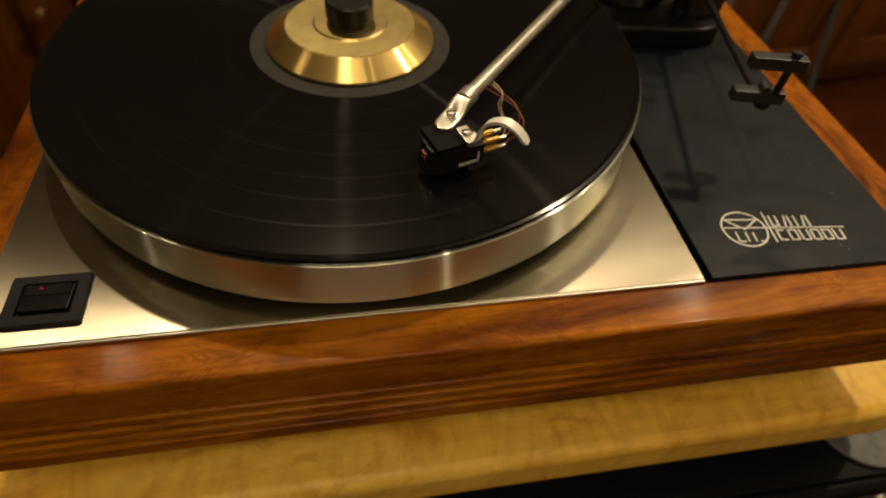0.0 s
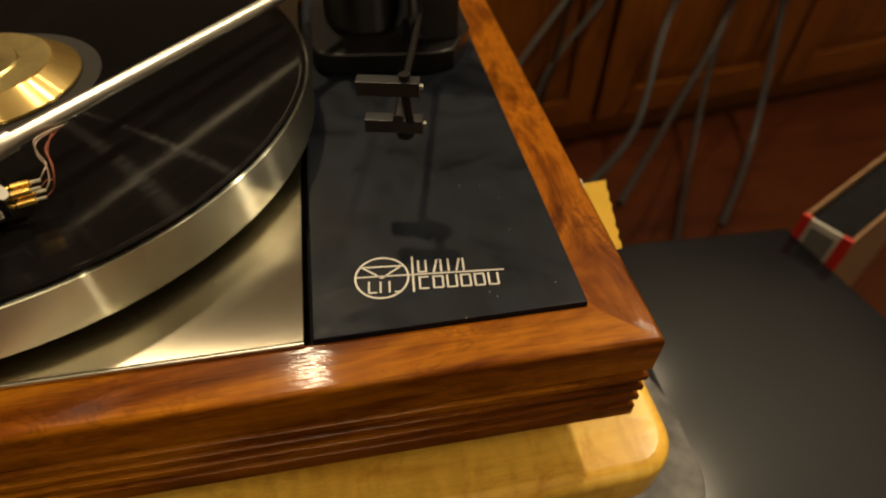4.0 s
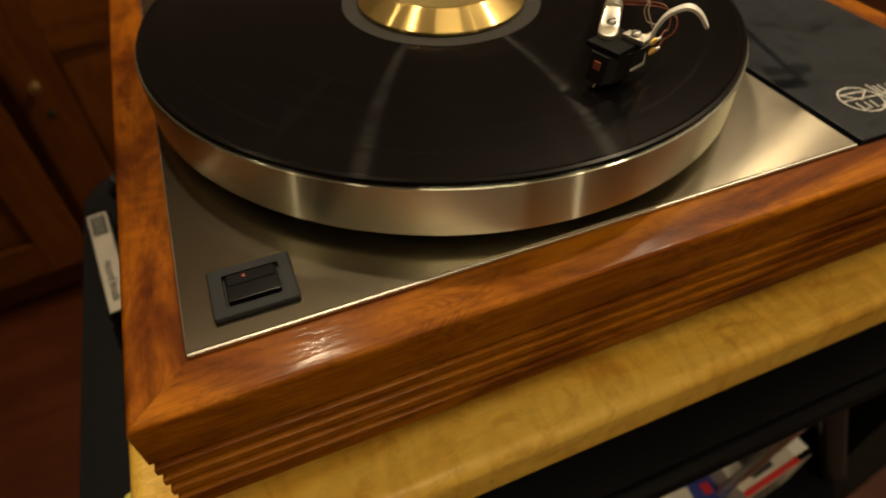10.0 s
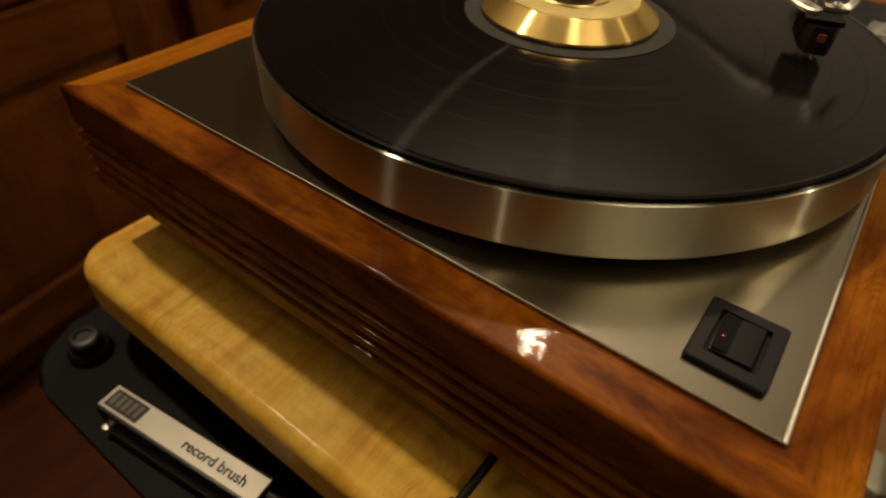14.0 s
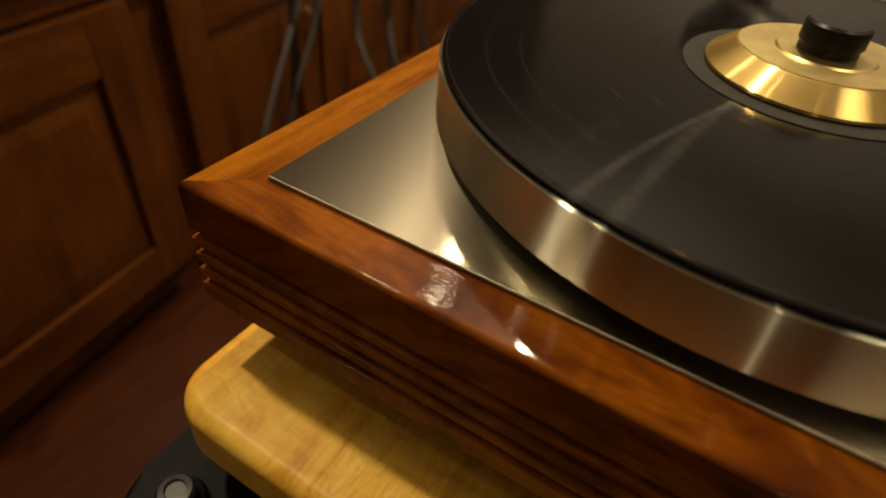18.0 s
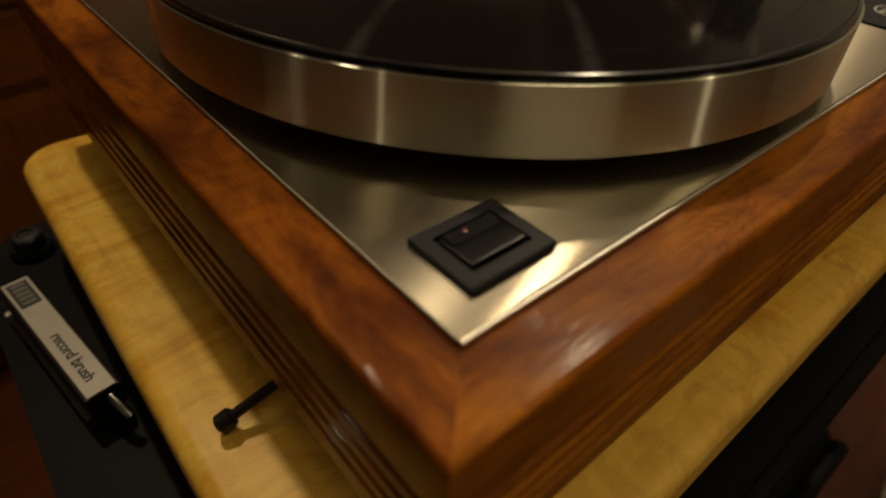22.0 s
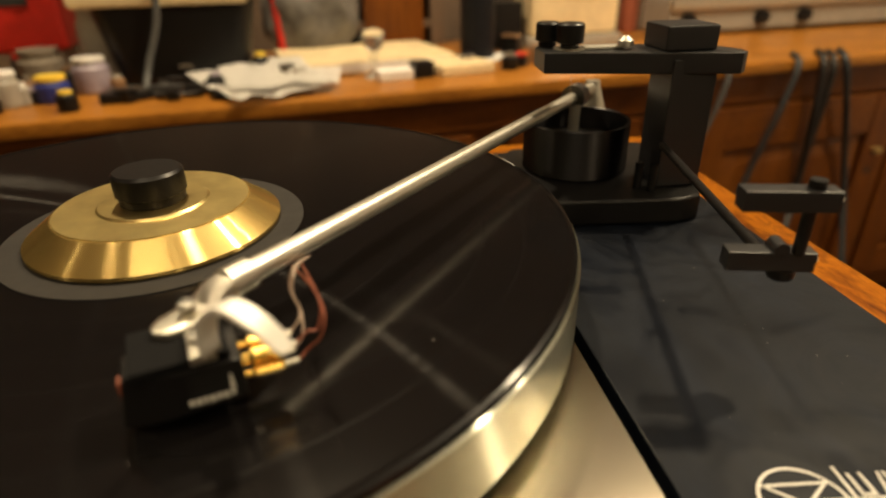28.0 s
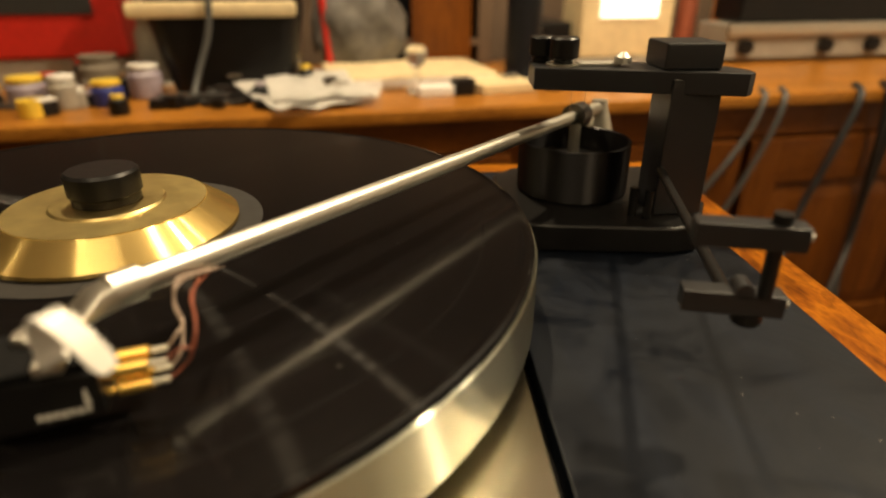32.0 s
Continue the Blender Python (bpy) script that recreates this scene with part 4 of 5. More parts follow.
# ---- record brush on the shelf ----
brush = thing("record_brush", (-0.073, 0.214, SHELF), "black record brush with a printed silver label on the stand", "brush")
BR = Matrix.Translation((-0.0728, 0.2145, 0)) @ Matrix.Rotation(radians(8.0), 4, "Z")
part("handle", box(B(), -0.0085, 0.0085, -0.0530, 0.0530, SHELF + 0.008, -0.1335, 0.0015, 2, BR), M_BLACK, brush)
part("bristle_strip", box(B(), -0.0110, 0.0060, -0.0500, 0.0480, SHELF + 0.0003, SHELF + 0.008, 0.001, 2, BR), M_DARKCABLE, brush)
plate = part("label_plate", box(B(), -0.0066, 0.0066, -0.0522, 0.0522, -0.1335, -0.1328, 0.0002, 1, BR), M_LABELPLATE, brush, "silver label with black print")
part("logo_block", box(B(), -0.0050, 0.0050, 0.0265, 0.0495, -0.1328, -0.1325, 0, 1, BR), M_INK, plate)
for k in range(5):
    part("logo_bar", box(B(), -0.0034, 0.0034, 0.0285 + 0.0042 * k, 0.0310 + 0.0042 * k, -0.1325, -0.1323, 0, 1, BR), M_GREYPRINT, plate)
words = bpy.data.curves.new("lettering", "FONT")
words.body, words.size, words.extrude, words.align_x = "record brush", 0.0076, 0.00008, "CENTER"
words.shear, words.offset = 0.0, 0.00012
words.materials.append(M_INK)
wob = new("lettering", words)
wob.parent = plate
wob.matrix_basis = BR @ Matrix.Translation((-0.0028, -0.0230, -0.1326)) @ Matrix.Rotation(radians(-90), 4, "Z")
part("pivot_screw", lathe(B(), ((0, 0), (0.0022, 0), (0.002, 0.001), (0, 0.0013)), 14, tuple(BR @ Vector((-0.0096, 0.050, SHELF + 0.006)))), M_STEEL_EDGE, brush)
part("end_lever", tube(B(), (BR @ Vector((0.002, -0.053, -0.1385)), BR @ Vector((0.003, -0.062, -0.1400)), BR @ Vector((0.004, -0.066, -0.1430))), 0.0026, 12), M_GUN, brush)

for x, y, r0 in ((-0.0715, 0.0450, 0.0), (-0.0610, 0.0905, 0.0032)):
    st = thing("sticker", (x, y, SHELF), "small round yellow sticker on the black shelf", "sticker", "stickers on the shelf")
    part("dot", lathe(B(), ((r0, 0.0002), (0.0050, 0.0002), (0.0050, 0.0006), (r0, 0.0006)), 20, (x, y, SHELF)), M_YELLOW if r0 else M_LIME, st)

card = thing("note_card", (0.440, 0.080, -0.093), "curled yellow paper note with a white sheet beside the plinth", "paper")
for nm, m, up, y0, y1, reach in (("yellow_sheet", M_YELLOW, 0.0, 0.052, 0.104, 1.0), ("white_sheet", M_PAPER, 0.0012, 0.074, 0.106, 0.0)):
    bm, cols = B(), []
    for k in range(14):
        y = y0 + (y1 - y0) * k / 13
        edge = 0.4445 + reach * (0.0025 + 0.011 * k / 13 + 0.0007 * math.sin(k * 2.6)) - (1 - reach) * 0.004 * (1 - k / 13)
        prof = [(0.4345 + up * 0.3, -0.0924), (0.4347 + up * 0.3, -0.070), (0.4352 + up * 0.3, -0.048), (0.4372, -0.0360 + up), (0.4405, -0.0310 + up), (edge, -0.0300 + up)]
        cols.append([bm.verts.new((x, y, z)) for x, z in prof])
    for a, b in zip(cols, cols[1:]):
        for j in range(5):
            bm.faces.new((a[j], a[j + 1], b[j + 1], b[j]))
    bmesh.ops.solidify(bm, geom=bm.faces[:], thickness=0.0003)
    part(nm, bm, m, card)

# ---- things on the lower shelf ----
LOW = -0.418


def carton(label, x, y, w, d, h, turn, main, z=LOW, bands=()):
    t = thing("small_carton", (x, y, z), label, "box", "boxes on the lower shelf")
    m = Matrix.Translation((x, y, z)) @ Matrix.Rotation(radians(turn), 4, "Z")
    c = part("carton_body", box(B(), -w / 2, w / 2, -d / 2, d / 2, 0.0006, h, 0.001, 1, m), main, t)
    for x0, x1, y0, y1, mat in bands:
        part("printed_patch", box(B(), x0 * w, x1 * w, y0 * d, y1 * d, h - 0.0001, h + 0.0004, 0, 1, m), mat, t)
    for x0, x1, z0, z1, mat in ((-0.4, 0.2, 0.3, 0.7, M_INK),):
        part("printed_patch", box(B(), x0 * w, x1 * w, -d / 2 - 0.0004, -d / 2 + 0.0001, z0 * h, z1 * h, 0, 1, m), mat, t)
    return t


carton("white card box with red edge and dark printed patch", 0.392, -0.020, 0.085, 0.045, 0.062, 6, M_WHITE, bands=((-0.28, 0.02, -0.3, 0.3, M_INK), (0.30, 0.5, -0.5, 0.5, M_PAPER), (-0.5, 0.5, -0.5, -0.38, M_RED)))
carton("dark blue card box with pale printed patches", 0.310, -0.030, 0.075, 0.05, 0.040, -4, M_BLUE, bands=((-0.30, 0.10, -0.32, -0.02, M_PRINT), (-0.26, 0.14, 0.10, 0.34, M_PRINT), (0.3, 0.42, 0.1, 0.3, M_RED)))
carton("cream paper tag beside the blue box", 0.262, -0.040, 0.028, 0.045, 0.024, 14, M_CREAM)
carton("white card box with grey printed patch", 0.206, -0.036, 0.080, 0.045, 0.034, 3, M_WHITE, bands=((-0.22, 0.12, -0.28, 0.28, M_GREYPRINT),))
carton("small white plastic box", 0.268, 0.012, 0.030, 0.026, 0.030, -8, M_WHITE)
carton("black box with pink print", 0.110, -0.030, 0.09, 0.05, 0.030, 2, M_BLACK, bands=((-0.2, -0.12, -0.3, 0.1, M_RED),))
carton("grey card box in the shade", 0.350, 0.060, 0.09, 0.06, 0.085, 4, M_GREYBOX)
slate = thing("remote_control", (0.470, -0.012, LOW), "black remote control leaning against the stand leg", "remote control")
RM = Matrix.Translation((0.490, -0.035, LOW + 0.004)) @ Matrix.Rotation(radians(-28), 4, "Z") @ Matrix.Rotation(radians(-24), 4, "Y")
part("casing", box(B(), -0.011, 0.011, -0.025, 0.025, 0.0, 0.16, 0.005, 3, RM), M_BLACK, slate)

# ---- black cabinet and things beside the stand ----
amp = thing("loudspeaker_cabinet", (0.66, 0.10, FLOOR), "glossy black floor-standing cabinet beside the stand", "cabinet")
TOP_LINE = ((0.506, -0.044), (0.806, -0.030), (0.756, 0.238), (0.506, 0.246))
part("cabinet_box", slab(B(), TOP_LINE, FLOOR + 0.02, -0.262, 0.003), M_MATT, amp)
part("cabinet_top", slab(B(), [(x + (0.003 if x > 0.6 else -0.003), y + (0.003 if y > 0 else -0.003)) for x, y in TOP_LINE], -0.262, -0.248, 0.003), M_PIANO, amp, "glossy black top panel")
for x, y in ((0.56, 0.0), (0.74, 0.0), (0.56, 0.21), (0.71, 0.20)):
    part("foot", lathe(B(), ((0, 0), (0.02, 0), (0.02, 0.0205), (0, 0.0205)), 20, (x, y, FLOOR)), M_RUBBER, amp)
for x, z in ((0.512, -0.256), (0.566, -0.300)):
    part("stud", lathe(B(), ((0, 0), (0.005, 0), (0.0045, 0.004), (0, 0.0055)), 16, (0, 0, 0), Matrix.Translation((x, -0.0470 + 0.05 * (x - 0.506), z)) @ Matrix.Rotation(radians(90), 4, "X")), M_STEEL_EDGE, amp, "bright metal stud")
redbox = thing("open_carton", (0.86, 0.25, FLOOR), "tall slim open carton with red edges and a grey printed square", "box")
RB = Matrix.Translation((0.782, 0.186, FLOOR)) @ Matrix.Rotation(radians(27), 4, "Z")
H = -0.220 - FLOOR
for nm, b in (("end_panel", (0.0, 0.003, 0.0, 0.050)), ("end_panel", (0.217, 0.220, 0.0, 0.050)), ("side_panel", (0.003, 0.217, 0.0, 0.003)), ("side_panel", (0.003, 0.217, 0.047, 0.050))):
    part(nm, box(B(), *b, 0.0005, H, 0.0006, 1, RB), M_WHITE if b[1] == 0.003 else M_CORK, redbox)
# Black block put in place of the deep shade inside the carton.
part("shade_block", box(B(), 0.004, 0.216, 0.004, 0.046, 0.0045, H - 0.010, 0.001, 1, RB), M_MATT, redbox, "black block standing in for the shade inside")
part("carton_floor", box(B(), 0.003, 0.217, 0.003, 0.047, 0.0005, 0.004, 0, 1, RB), M_BEIGE, redbox)
for y0, y1 in ((-0.0006, 0.010), (0.042, 0.0506)):
    part("red_edge", box(B(), -0.0008, 0.0034, y0, y1, H - 0.30, H + 0.0006, 0.0003, 1, RB), M_RED, redbox)
part("printed_square", box(B(), -0.0006, 0.0004, 0.014, 0.038, H - 0.036, H - 0.008, 0, 1, RB), M_GREYPRINT, redbox)

# ---- platter lying on the floor ----
spare = thing("spare_platter", (0.90, -0.42, FLOOR), "spare silver metal platter with brown centre on the floor", "platter")
part("disc", lathe(B(), ((0.0, 0.001), (0.150, 0.001), (0.153, 0.004), (0.153, 0.028), (0.150, 0.031), (0.062, 0.031), (0.060, 0.029), (0, 0.029)), 96, (0.905, -0.330, FLOOR)), M_RIM, spare)
part("centre", lathe(B(), ((0, 0.0292), (0.0595, 0.0292), (0.0595, 0.0305), (0.006, 0.0305), (0, 0.036)), 48, (0.905, -0.330, FLOOR)), M_CORK, spare, "brown cork centre disc")

# ---- sideboard behind ----
side = thing("sideboard", (0.2, 1.2, FLOOR), "long cherry-wood sideboard with panelled doors behind the turntable", "sideboard")
LIFT = 0.016
TURN_BENCH = Matrix.Translation((-0.44, 0.99, LIFT)) @ Matrix.Rotation(radians(8.5), 4, "Z")


def bench_box(name, x0, x1, y0, y1, z0, z1, mat, bevel=0.003, parent=None, label=""):
    return part(name, box(B(), x0, x1, y0, y1, z0, z1, bevel, 2, TURN_BENCH), mat, parent or side, label)


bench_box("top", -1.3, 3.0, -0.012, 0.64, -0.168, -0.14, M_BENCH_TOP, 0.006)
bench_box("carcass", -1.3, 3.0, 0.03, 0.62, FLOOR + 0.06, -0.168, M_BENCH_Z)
bench_box("plinth_strip", -1.28, 2.98, 0.05, 0.60, FLOOR - LIFT, FLOOR + 0.06, M_BENCH_X)
bench_box("frieze", -1.3, 3.0, 0.012, 0.03, -0.235, -0.168, M_BENCH_X, 0.002)


def door(s0, s1, knob_at):
    z0, z1, w = FLOOR + 0.075, -0.245, 0.085
    d = bench_box("door", s0, s1, 0.016, 0.0298, z0, z1, M_BENCH_Z, 0.002)
    for a, b in ((s0, s0 + w), (s1 - w, s1)):
        bench_box("stile", a, b, 0.0, 0.0158, z0, z1, M_BENCH_Z, 0.003, d)
    for a, b in ((z0, z0 + w), (z1 - w - 0.02, z1)):
        bench_box("door_rail", s0 + w, s1 - w, 0.0008, 0.0158, a, b, M_BENCH_X, 0.003, d)
    bm = B()
    p0, p1, q0, q1 = s0 + w + 0.004, s1 - w - 0.004, z0 + w + 0.004, z1 - w - 0.024
    lv = []
    for inset, y in ((0.0, 0.0155), (0.004, 0.0120), (0.040, 0.0040), (0.044, 0.0040)):
        lv.append([bm.verts.new(TURN_BENCH @ Vector((x, y, z))) for x, z in ((p0 + inset, q0 + inset), (p1 - inset, q0 + inset), (p1 - inset, q1 - inset), (p0 + inset, q1 - inset))])
    for a, b in zip(lv, lv[1:]):
        for k in range(4):
            bm.faces.new((a[k], a[(k + 1) % 4], b[(k + 1) % 4], b[k]))
    bm.faces.new(lv[-1])
    part("raised_panel", bm, M_BENCH_Z, d)
    kp = TURN_BENCH @ Vector((knob_at, -0.001, -0.395))
    part("knob", lathe(B(), ((0, 0), (0.006, 0), (0.005, 0.006), (0.010, 0.014), (0.009, 0.020), (0, 0.022)), 18, (0, 0, 0), Matrix.Translation(kp) @ Matrix.Rotation(radians(90 + 0), 4, "X")), M_BRASS_TOP, d, "small brass knob")
    part("escutcheon", lathe(B(), ((0, 0), (0.008, 0), (0.007, 0.002), (0, 0.002)), 14, (0, 0, 0), Matrix.Translation(kp - Vector((0, 0, 0.06))) @ Matrix.Rotation(radians(90), 4, "X")), M_INK, d)


door(-0.62, 0.10, 0.05)
door(0.125, 0.91, 0.165)
door(0.99, 1.455, 1.40)
door(1.475, 2.10, 2.05)
door(2.12, 2.80, 2.17)

rng = random.Random(11)
SLATE = (M_SLATECABLE, "slate-grey cable hanging down the sideboard front")
GREY, DARK = (M_GREYCABLE, "grey cable hanging down the sideboard front"), (M_DARKCABLE, "dark cable hanging down the sideboard front")
# look, thickness, place at the top edge, then three points further down
for (mat, text), r, s0, a, b, c in (
        (GREY, 0.0060, 1.46, (1.31, -0.03, -0.40), (1.17, -0.03, -0.60), (1.11, -0.03, -0.76)),
        (GREY, 0.0060, 1.51, (1.40, -0.03, -0.42), (1.275, -0.03, -0.60), (1.21, -0.03, -0.85)),
        (SLATE, 0.0075, 1.70, (1.60, -0.03, -0.50), (1.384, -0.278, -0.639), (1.05, -0.52, -0.60)),
        (DARK, 0.0085, 1.775, (1.786, -0.03, -0.53), (1.56, -0.20, -0.65), (1.257, -0.45, -0.683)),
        (DARK, 0.0075, 1.805, (1.784, -0.03, -0.58), (1.666, -0.20, -0.825), (1.44, -0.47, -0.842)),
        (SLATE, 0.0080, 1.84, (1.955, -0.03, -0.50), (1.871, -0.20, -0.824), (1.588, -0.45, -0.846)),
        (DARK, 0.0060, 1.335, (1.31, -0.03, -0.40), (1.28, -0.03, -0.62), (1.24, -0.03, -0.85))):
    pts = [(s0 + 0.02, 0.02, -0.1395 + r), (s0, -0.024, -0.150), (s0 + 0.25 * (a[0] - s0), -0.030, -0.24), a, b, c]
    cb = thing("hanging_cable", TURN_BENCH @ Vector((s0, -0.02, -0.14)), text, "cable", "cables on the sideboard")
    part("cable_run", tube(B(), [TURN_BENCH @ p for p in smooth_path(pts, 8)], r, 10), mat, cb)

# ---- clutter on the sideboard, in its own frame ----
TOPZ = -0.1398


def onbench(name, s, y, label, category):
    return thing(name, TURN_BENCH @ Vector((s, y, TOPZ)), label, category)


def bb(s0, s1, y0, y1, z0, z1, bev=0.003, turn=0.0):
    m = TURN_BENCH
    if turn:
        c = Vector(((s0 + s1) / 2, (y0 + y1) / 2, 0))
        m = m @ Matrix.Translation(c) @ Matrix.Rotation(radians(turn), 4, "Z") @ Matrix.Translation(-c)
    return box(B(), s0, s1, y0, y1, TOPZ + z0, TOPZ + z1, bev, 2, m)


def turned(profile, s, y, n=28):
    p = TURN_BENCH @ Vector((s, y, TOPZ))
    return lathe(B(), profile, n, tuple(p))


redcase = onbench("red_tool_case", -0.06, 0.42, "red plastic tool case standing at the back", "case")
part("shell", bb(-0.30, 0.115, 0.38, 0.50, 0.062, 0.34, 0.012), M_RED, redcase)
part("dark_panel", bb(-0.22, 0.06, 0.376, 0.381, 0.155, 0.27, 0.002), M_INK, redcase)
part("case_foot", bb(-0.28, 0.10, 0.39, 0.49, 0.0004, 0.062, 0.006), M_GREYBOX, redcase)
bin_ = onbench("black_bin", 0.35, 0.30, "tall black plastic bin with cream lid", "bin")
bmb = B()
vs = []
for z, a, b in ((0.0005, 0.125, 0.105), (0.150, 0.155, 0.120), (0.30, 0.165, 0.125)):
    vs.append([bmb.verts.new(TURN_BENCH @ Vector((0.355 + x, 0.33 + y, TOPZ + z))) for x, y in rounded(-a, a, -b, b, 0.04, 5)])
for a, b in zip(vs, vs[1:]):
    for k in range(len(a)):
        bmb.faces.new((a[k], a[(k + 1) % len(a)], b[(k + 1) % len(b)], b[k]))
bmb.faces.new(vs[0][::-1])
bmb.faces.new(vs[-1])
part("bin_body", bmb, M_BLACK, bin_)
part("lid", bb(0.17, 0.50, 0.20, 0.46, 0.155, 0.185, 0.008), M_CREAM, bin_, "cream lid rim")
lead = onbench("grey_lead", 0.30, 0.18, "grey flex hanging in front of the bin", "cable")
part("flex", tube(B(), [TURN_BENCH @ Vector(p) for p in smooth_path([(0.335, 0.19, TOPZ + 0.21), (0.325, 0.185, TOPZ + 0.13), (0.295, 0.17, TOPZ + 0.05), (0.290, 0.13, TOPZ + 0.008), (0.33, 0.10, TOPZ + 0.007)], 6)], 0.0065, 10), M_GREYCABLE, lead)
redpole = onbench("screwdriver", 0.56, 0.44, "slim red upright tool handle", "tool")
part("shaft", tube(B(), [TURN_BENCH @ Vector(p) for p in ((0.565, 0.44, TOPZ + 0.0005), (0.548, 0.45, TOPZ + 0.30))], 0.009, 14), M_RED, redpole)
for k, (s, y, r, h, m, lab) in enumerate(((-0.02, 0.16, 0.035, 0.05, M_LILAC, "lilac plastic pot of small parts"), (0.055, 0.13, 0.026, 0.055, M_GREYBOX, "small grey jar with white lid"), (0.125, 0.15, 0.030, 0.040, M_BLUE, "dark blue tub with yellow lid"), (0.18, 0.22, 0.034, 0.060, M_LILAC, "pale lilac plastic jar"), (0.085, 0.26, 0.042, 0.075, M_BEIGE, "beige cloth-covered pot of odds and ends"), (0.20, 0.32, 0.05, 0.15, M_GREYBOX, "grey crumpled pouch standing at the back"))):
    j = onbench("jar", s, y, lab, "jar")
    part("jar_body", turned(((0, 0.0004), (r * 0.9, 0.0004), (r, 0.006), (r, h * 0.8), (r * 0.82, h * 0.9), (r * 0.82, h), (0, h)), s, y), m, j)
    part("lid", turned(((0, h), (r * 0.88, h), (r * 0.88, h + 0.008), (0, h + 0.009)), s, y), (M_YELLOW, M_PAPER, M_YELLOW, M_PAPER, M_BEIGE, M_GREYBOX)[k], j)
tag = onbench("yellow_tape", 0.02, 0.07, "roll of yellow tape", "tape")
part("roll", turned(((0.014, 0.0004), (0.024, 0.0004), (0.024, 0.030), (0.014, 0.030), (0.014, 0.0004)), 0.02, 0.07), M_YELLOW, tag)
for k in range(9):
    s, y = 0.235 + 0.028 * k + rng.uniform(-0.01, 0.01), 0.055 + rng.uniform(0, 0.07)
    bit = onbench("plug", s, y, "small black plug or adapter lying on the sideboard", "plug")
    w = rng.uniform(0.012, 0.022)
    part("plug_body", bb(s - w, s + w, y - w * 0.7, y + w * 0.7, 0.0004, rng.uniform(0.012, 0.028), 0.004, rng.uniform(-40, 40)), M_BLACK, bit)
    part("plug_lead", tube(B(), [TURN_BENCH @ Vector(p) for p in smooth_path([(s, y, TOPZ + 0.008), (s + 0.03, y + 0.04, TOPZ + 0.006), (s + rng.uniform(-0.03, 0.05), y + 0.09, TOPZ + 0.006)], 4)], 0.003, 7), M_DARKCABLE, bit)
for k, (s, y, w, d, turn, z) in enumerate(((0.50, 0.12, 0.10, 0.13, 24, 0.0004), (0.52, 0.14, 0.09, 0.12, 8, 0.010), (0.60, 0.10, 0.055, 0.05, -12, 0.0004))):
    pp = onbench("paper_sheet", s, y, "crumpled white paper lying on the sideboard", "paper")
    bm = B()
    grid = [[None] * 9 for _ in range(9)]
    mm = TURN_BENCH @ Matrix.Translation((s, y, TOPZ + z)) @ Matrix.Rotation(radians(turn), 4, "Z")
    for a in range(9):
        for b in range(9):
            grid[a][b] = bm.verts.new(mm @ Vector(((a / 8 - 0.5) * w * 2, (b / 8 - 0.5) * d * 2, 0.014 + 0.012 * noise.noise(Vector((a * 0.5 + k * 9, b * 0.5, 0))) + 0.03 * max(0, b / 8 - 0.55))))
    for a in range(8):
        for b in range(8):
            bm.faces.new((grid[a][b], grid[a + 1][b], grid[a + 1][b + 1], grid[a][b + 1]))
    bmesh.ops.solidify(bm, geom=bm.faces[:], thickness=0.0012)
    part("sheet", bm, M_PAPER, pp)
crm = onbench("cream_folder", 0.74, 0.30, "cream card folder lying flat", "folder")
part("cover", bb(0.55, 0.93, 0.20, 0.46, 0.0004, 0.030, 0.003, 4), M_CREAM, crm)
part("page_block", bb(0.56, 0.92, 0.198, 0.45, 0.006, 0.024, 0.001, 4), M_PAPER, crm)
tray = onbench("cream_tray", 0.92, 0.16, "flat cream box beside the glass", "box")
part("tray_body", bb(0.86, 0.99, 0.10, 0.22, 0.0004, 0.022, 0.003, 10), M_CREAM, tray)
gl = onbench("glass_stopper", 0.738, 0.15, "clear glass stopper standing on its end", "glass")
part("stem", turned(((0, 0.0004), (0.022, 0.0004), (0.022, 0.006), (0.010, 0.012), (0.009, 0.055), (0.020, 0.066), (0.026, 0.080), (0.022, 0.096), (0.0, 0.102)), 0.738, 0.15), M_GLASS, gl)
wb = onbench("white_adapter", 0.78, 0.115, "small white box with black end", "adapter")
part("white_end", bb(0.735, 0.81, 0.095, 0.135, 0.0004, 0.022, 0.003, 6), M_PAPER, wb)
part("black_end", bb(0.812, 0.855, 0.098, 0.140, 0.0004, 0.034, 0.003, 6), M_BLACK, wb)
can = onbench("dark_bottle", 1.03, 0.30, "tall dark grey cylinder standing on a saucer", "bottle")
part("cylinder", turned(((0, 0.003), (0.040, 0.003), (0.042, 0.008), (0.042, 0.27), (0.036, 0.28), (0, 0.28)), 1.025, 0.30, 36), M_SLATE, can)
part("saucer", turned(((0, 0.0004), (0.055, 0.0004), (0.062, 0.004), (0.062, 0.007), (0, 0.003)), 1.035, 0.29, 36), M_PAPER, can)
lampb = onbench("desk_radio", 1.36, 0.42, "cream table radio with bright dial", "radio")
part("radio_case", bb(1.205, 1.465, 0.38, 0.52, 0.03, 0.26, 0.012), M_CREAM, lampb)
part("dial", bb(1.255, 1.415, 0.374, 0.381, 0.13, 0.22, 0.003), M_DIAL, lampb, "lit pale dial")
part("radio_foot", bb(1.195, 1.475, 0.37, 0.53, 0.0004, 0.03, 0.004), M_GREYBOX, lampb)
blackbox = onbench("black_case", 1.12, 0.42, "black box behind the bottle", "box")
part("case_body", bb(1.075, 1.19, 0.40, 0.55, 0.0004, 0.12, 0.006), M_BLACK, blackbox)
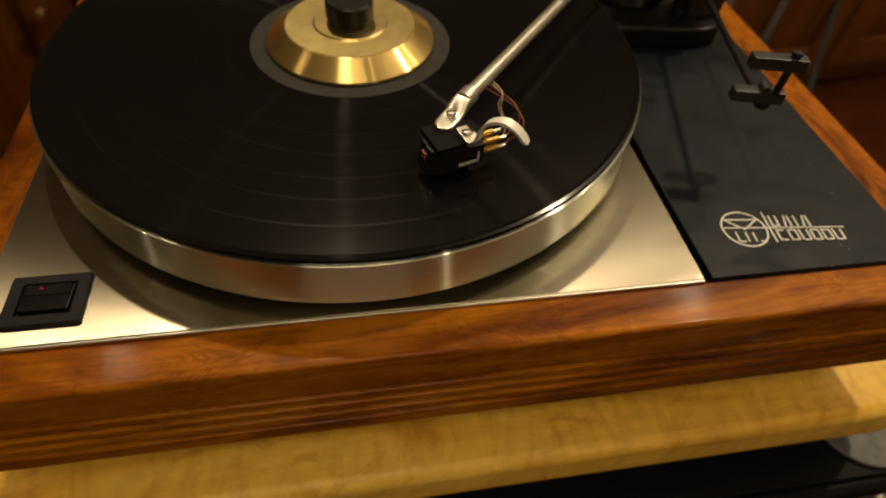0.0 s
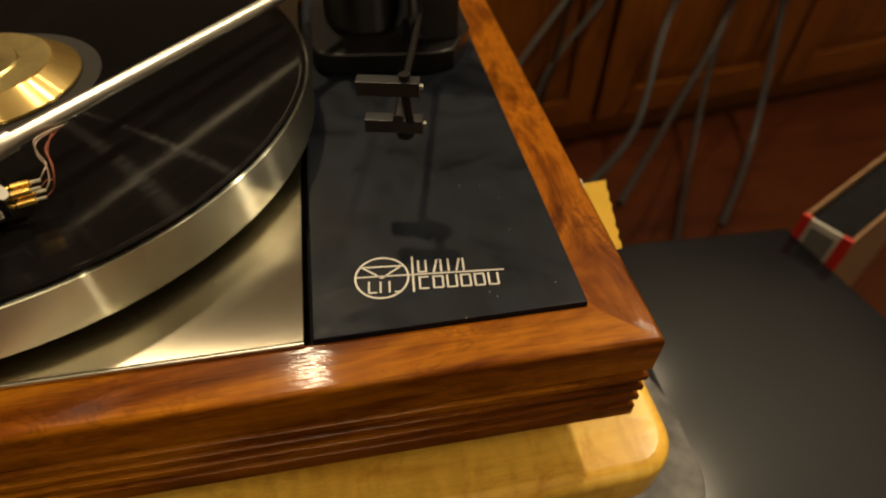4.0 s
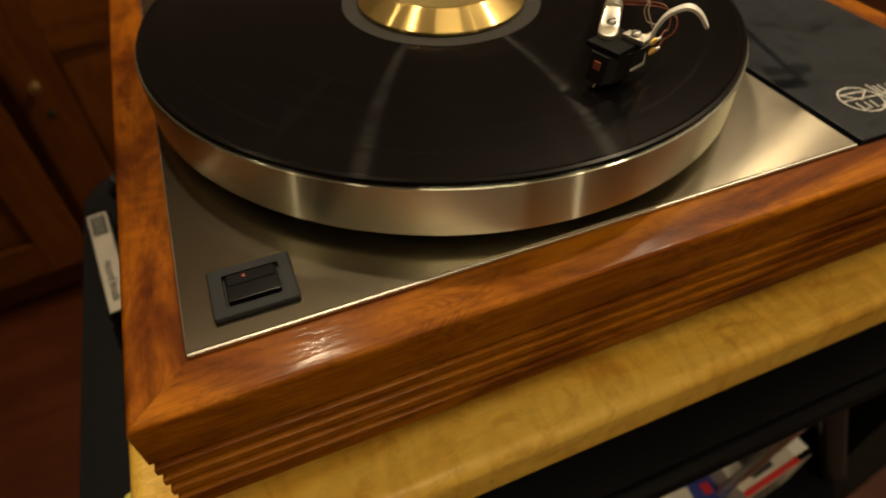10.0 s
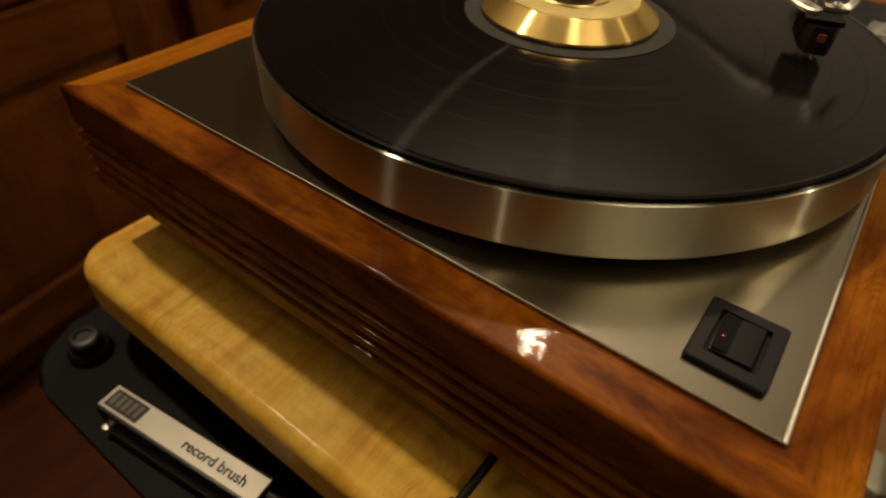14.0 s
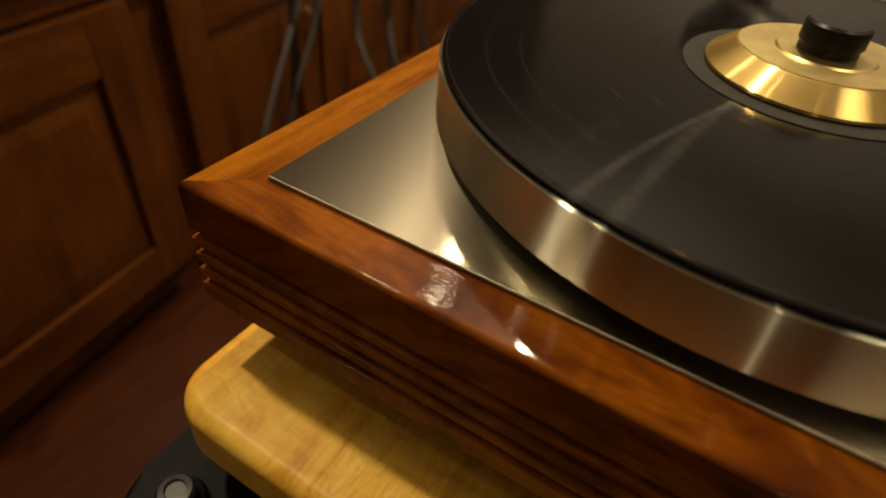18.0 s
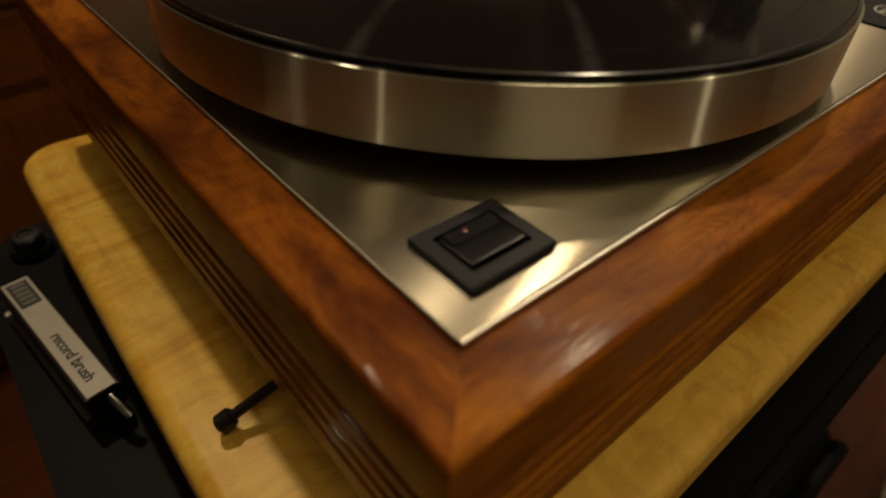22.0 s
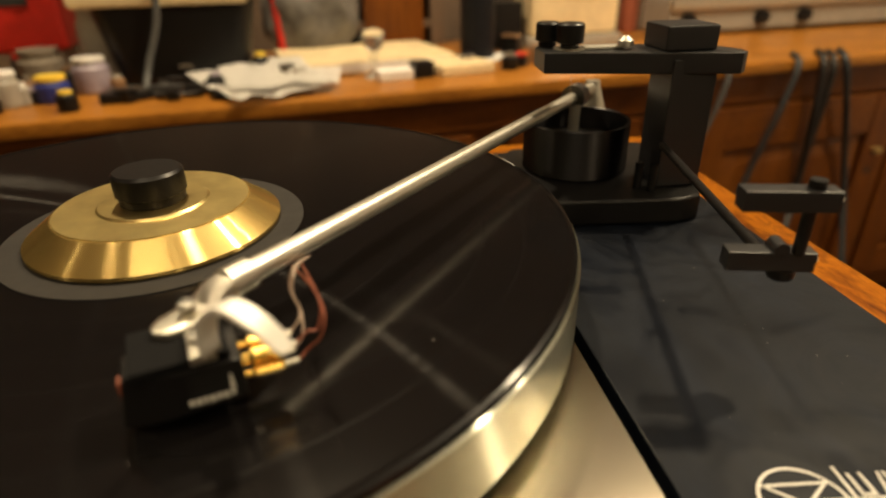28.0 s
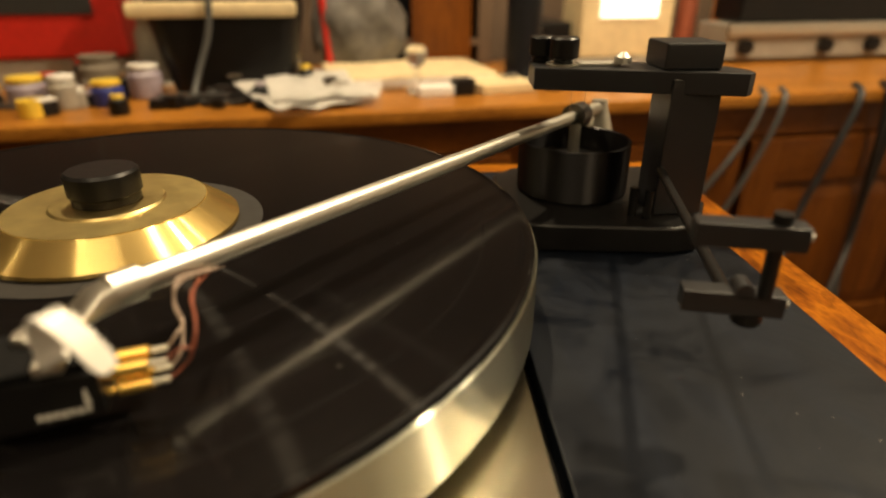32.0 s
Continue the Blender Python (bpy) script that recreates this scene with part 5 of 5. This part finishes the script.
metal = onbench("grey_amplifier", 1.98, 0.46, "long pale grey metal amplifier with round knobs", "amplifier")
part("chassis", bb(1.66, 2.60, 0.42, 0.56, 0.012, 0.105, 0.004), M_GREYBOX, metal)
part("front_trim", bb(1.655, 2.62, 0.405, 0.42, 0.075, 0.108, 0.003), M_SILVER, metal)
for s in (1.72, 1.98, 2.14):
    part("knob", lathe(B(), ((0, 0), (0.022, 0), (0.020, 0.022), (0, 0.024)), 22, (0, 0, 0), Matrix.Translation(TURN_BENCH @ Vector((s, 0.42, TOPZ + 0.045))) @ Matrix.Rotation(radians(98.5 - 8.5), 4, "X")), M_BLACK, metal)
for s in (1.70, 2.56):
    part("foot", bb(s - 0.02, s + 0.02, 0.44, 0.48, 0.0004, 0.012, 0.002), M_RUBBER, metal)
blk = onbench("black_device", 2.05, 0.50, "black electronic box on the grey amplifier", "device")
part("device_case", bb(1.70, 2.55, 0.43, 0.56, 0.1084, 0.26, 0.006), M_BLACK, blk)
for s, m in ((1.66, M_COPPER), (1.78, M_ORANGE)):
    pot = onbench("orange_pot", s, 0.602, "small orange container behind the amplifier", "pot")
    part("pot_body", turned(((0, 0.0004), (0.026, 0.0004), (0.028, 0.01), (0.028, 0.19), (0.02, 0.21), (0, 0.21)), s - 0.02, 0.602), m, pot)
bits = random.Random(23)
BIT_LOOKS = ((M_LILAC, "pale lilac plastic"), (M_BLACK, "black plastic"), (M_PAPER, "white plastic"), (M_YELLOW, "yellow plastic"), (M_GREYBOX, "grey metal"), (M_BEIGE, "beige card"), (M_RED, "red plastic"), (M_SLATE, "dark grey plastic"), (M_CORK, "brown cork"))
for k in range(44):
    back = bits.random()
    s = bits.uniform(-0.13, 0.24) if k < 22 else bits.uniform(0.18, 0.60) if k < 34 else bits.uniform(0.86, 1.55)
    y = 0.045 + 0.40 * back
    mat, look_of = BIT_LOOKS[k % 9] if k % 3 else BIT_LOOKS[1]
    r, h = bits.uniform(0.009, 0.022), bits.uniform(0.012, 0.035) + 0.055 * back
    if k % 2:
        ob = onbench("small_pot", s, y, look_of + " pot with a cap amid the sideboard clutter", "pot")
        part("pot_body", turned(((0, 0.0004), (r * 0.92, 0.0004), (r, 0.003), (r, h * 0.75), (r * 0.7, h * 0.86), (0, h * 0.86)), s, y, 18), mat, ob)
        part("cap", turned(((0, h * 0.86), (r * 0.66, h * 0.86), (r * 0.64, h), (0, h)), s, y, 18), BIT_LOOKS[(k * 5) % 9][0], ob)
    else:
        ob = onbench("small_box", s, y, look_of + " box lying among the clutter on the sideboard", "box")
        turn = bits.uniform(-50, 50)
        part("box_body", bb(s - r * 1.3, s + r * 1.3, y - r, y + r, 0.0004, h * 0.7, 0.002, turn), mat, ob)
        part("box_lid", bb(s - r * 1.34, s + r * 1.34, y - r * 1.04, y + r * 1.04, h * 0.7, h * 0.7 + 0.004, 0.001, turn), BIT_LOOKS[(k * 7 + 2) % 9][0], ob)
for k in range(7):
    s, y = bits.uniform(-0.05, 0.62), bits.uniform(0.05, 0.20)
    wire = onbench("loose_lead", s, y, "thin dark lead coiled loosely on the sideboard", "cable")
    coil = [(s + (0.022 + 0.003 * j) * math.cos(j * 0.8 + k), y + (0.018 + 0.002 * j) * math.sin(j * 0.8 + k), TOPZ + 0.0035 + 0.0012 * j) for j in range(14)]
    part("lead_run", tube(B(), [TURN_BENCH @ Vector(p) for p in smooth_path(coil, 3)], 0.0026, 7), (M_DARKCABLE, M_GREYCABLE)[k % 2], wire)
shelf_unit = onbench("record_shelf", 0.8, 0.60, "dark wooden shelf unit against the wall", "shelf")
for s0, s1 in ((0.58, 0.62), (0.98, 1.02)):
    part("upright", bb(s0, s1, 0.56, 0.636, 0.0004, 0.55, 0.003), M_DARKWALL, shelf_unit)
part("back_board", bb(0.62, 0.98, 0.61, 0.630, 0.0004, 0.55, 0.002), M_MATT, shelf_unit)
for z in (0.05, 0.30, 0.52):
    part("shelf_board", bb(0.62, 0.98, 0.56, 0.609, z, z + 0.018, 0.002), M_DARKWALL, shelf_unit)
part("wooden_panel", bb(0.79, 0.955, 0.545, 0.5595, 0.0004, 0.50, 0.002), M_BENCH_Z, shelf_unit, "orange-brown wooden panel")
bag = onbench("plastic_bag", 0.62, 0.47, "crumpled grey plastic bag leaning at the back of the sideboard", "bag")
crumple = B()
bmesh.ops.create_icosphere(crumple, subdivisions=4, radius=1.0)
for v in crumple.verts:
    k = 1.0 + 0.16 * noise.noise(v.co * 2.1) + 0.10 * abs(noise.noise(v.co * 5.3))
    v.co = TURN_BENCH @ Vector((0.645 + 0.115 * v.co.x * k, 0.475 + 0.055 * v.co.y * k, TOPZ + max(0.0004, 0.105 + 0.125 * v.co.z * k)))
part("folded_film", crumple, M_FILM, bag)
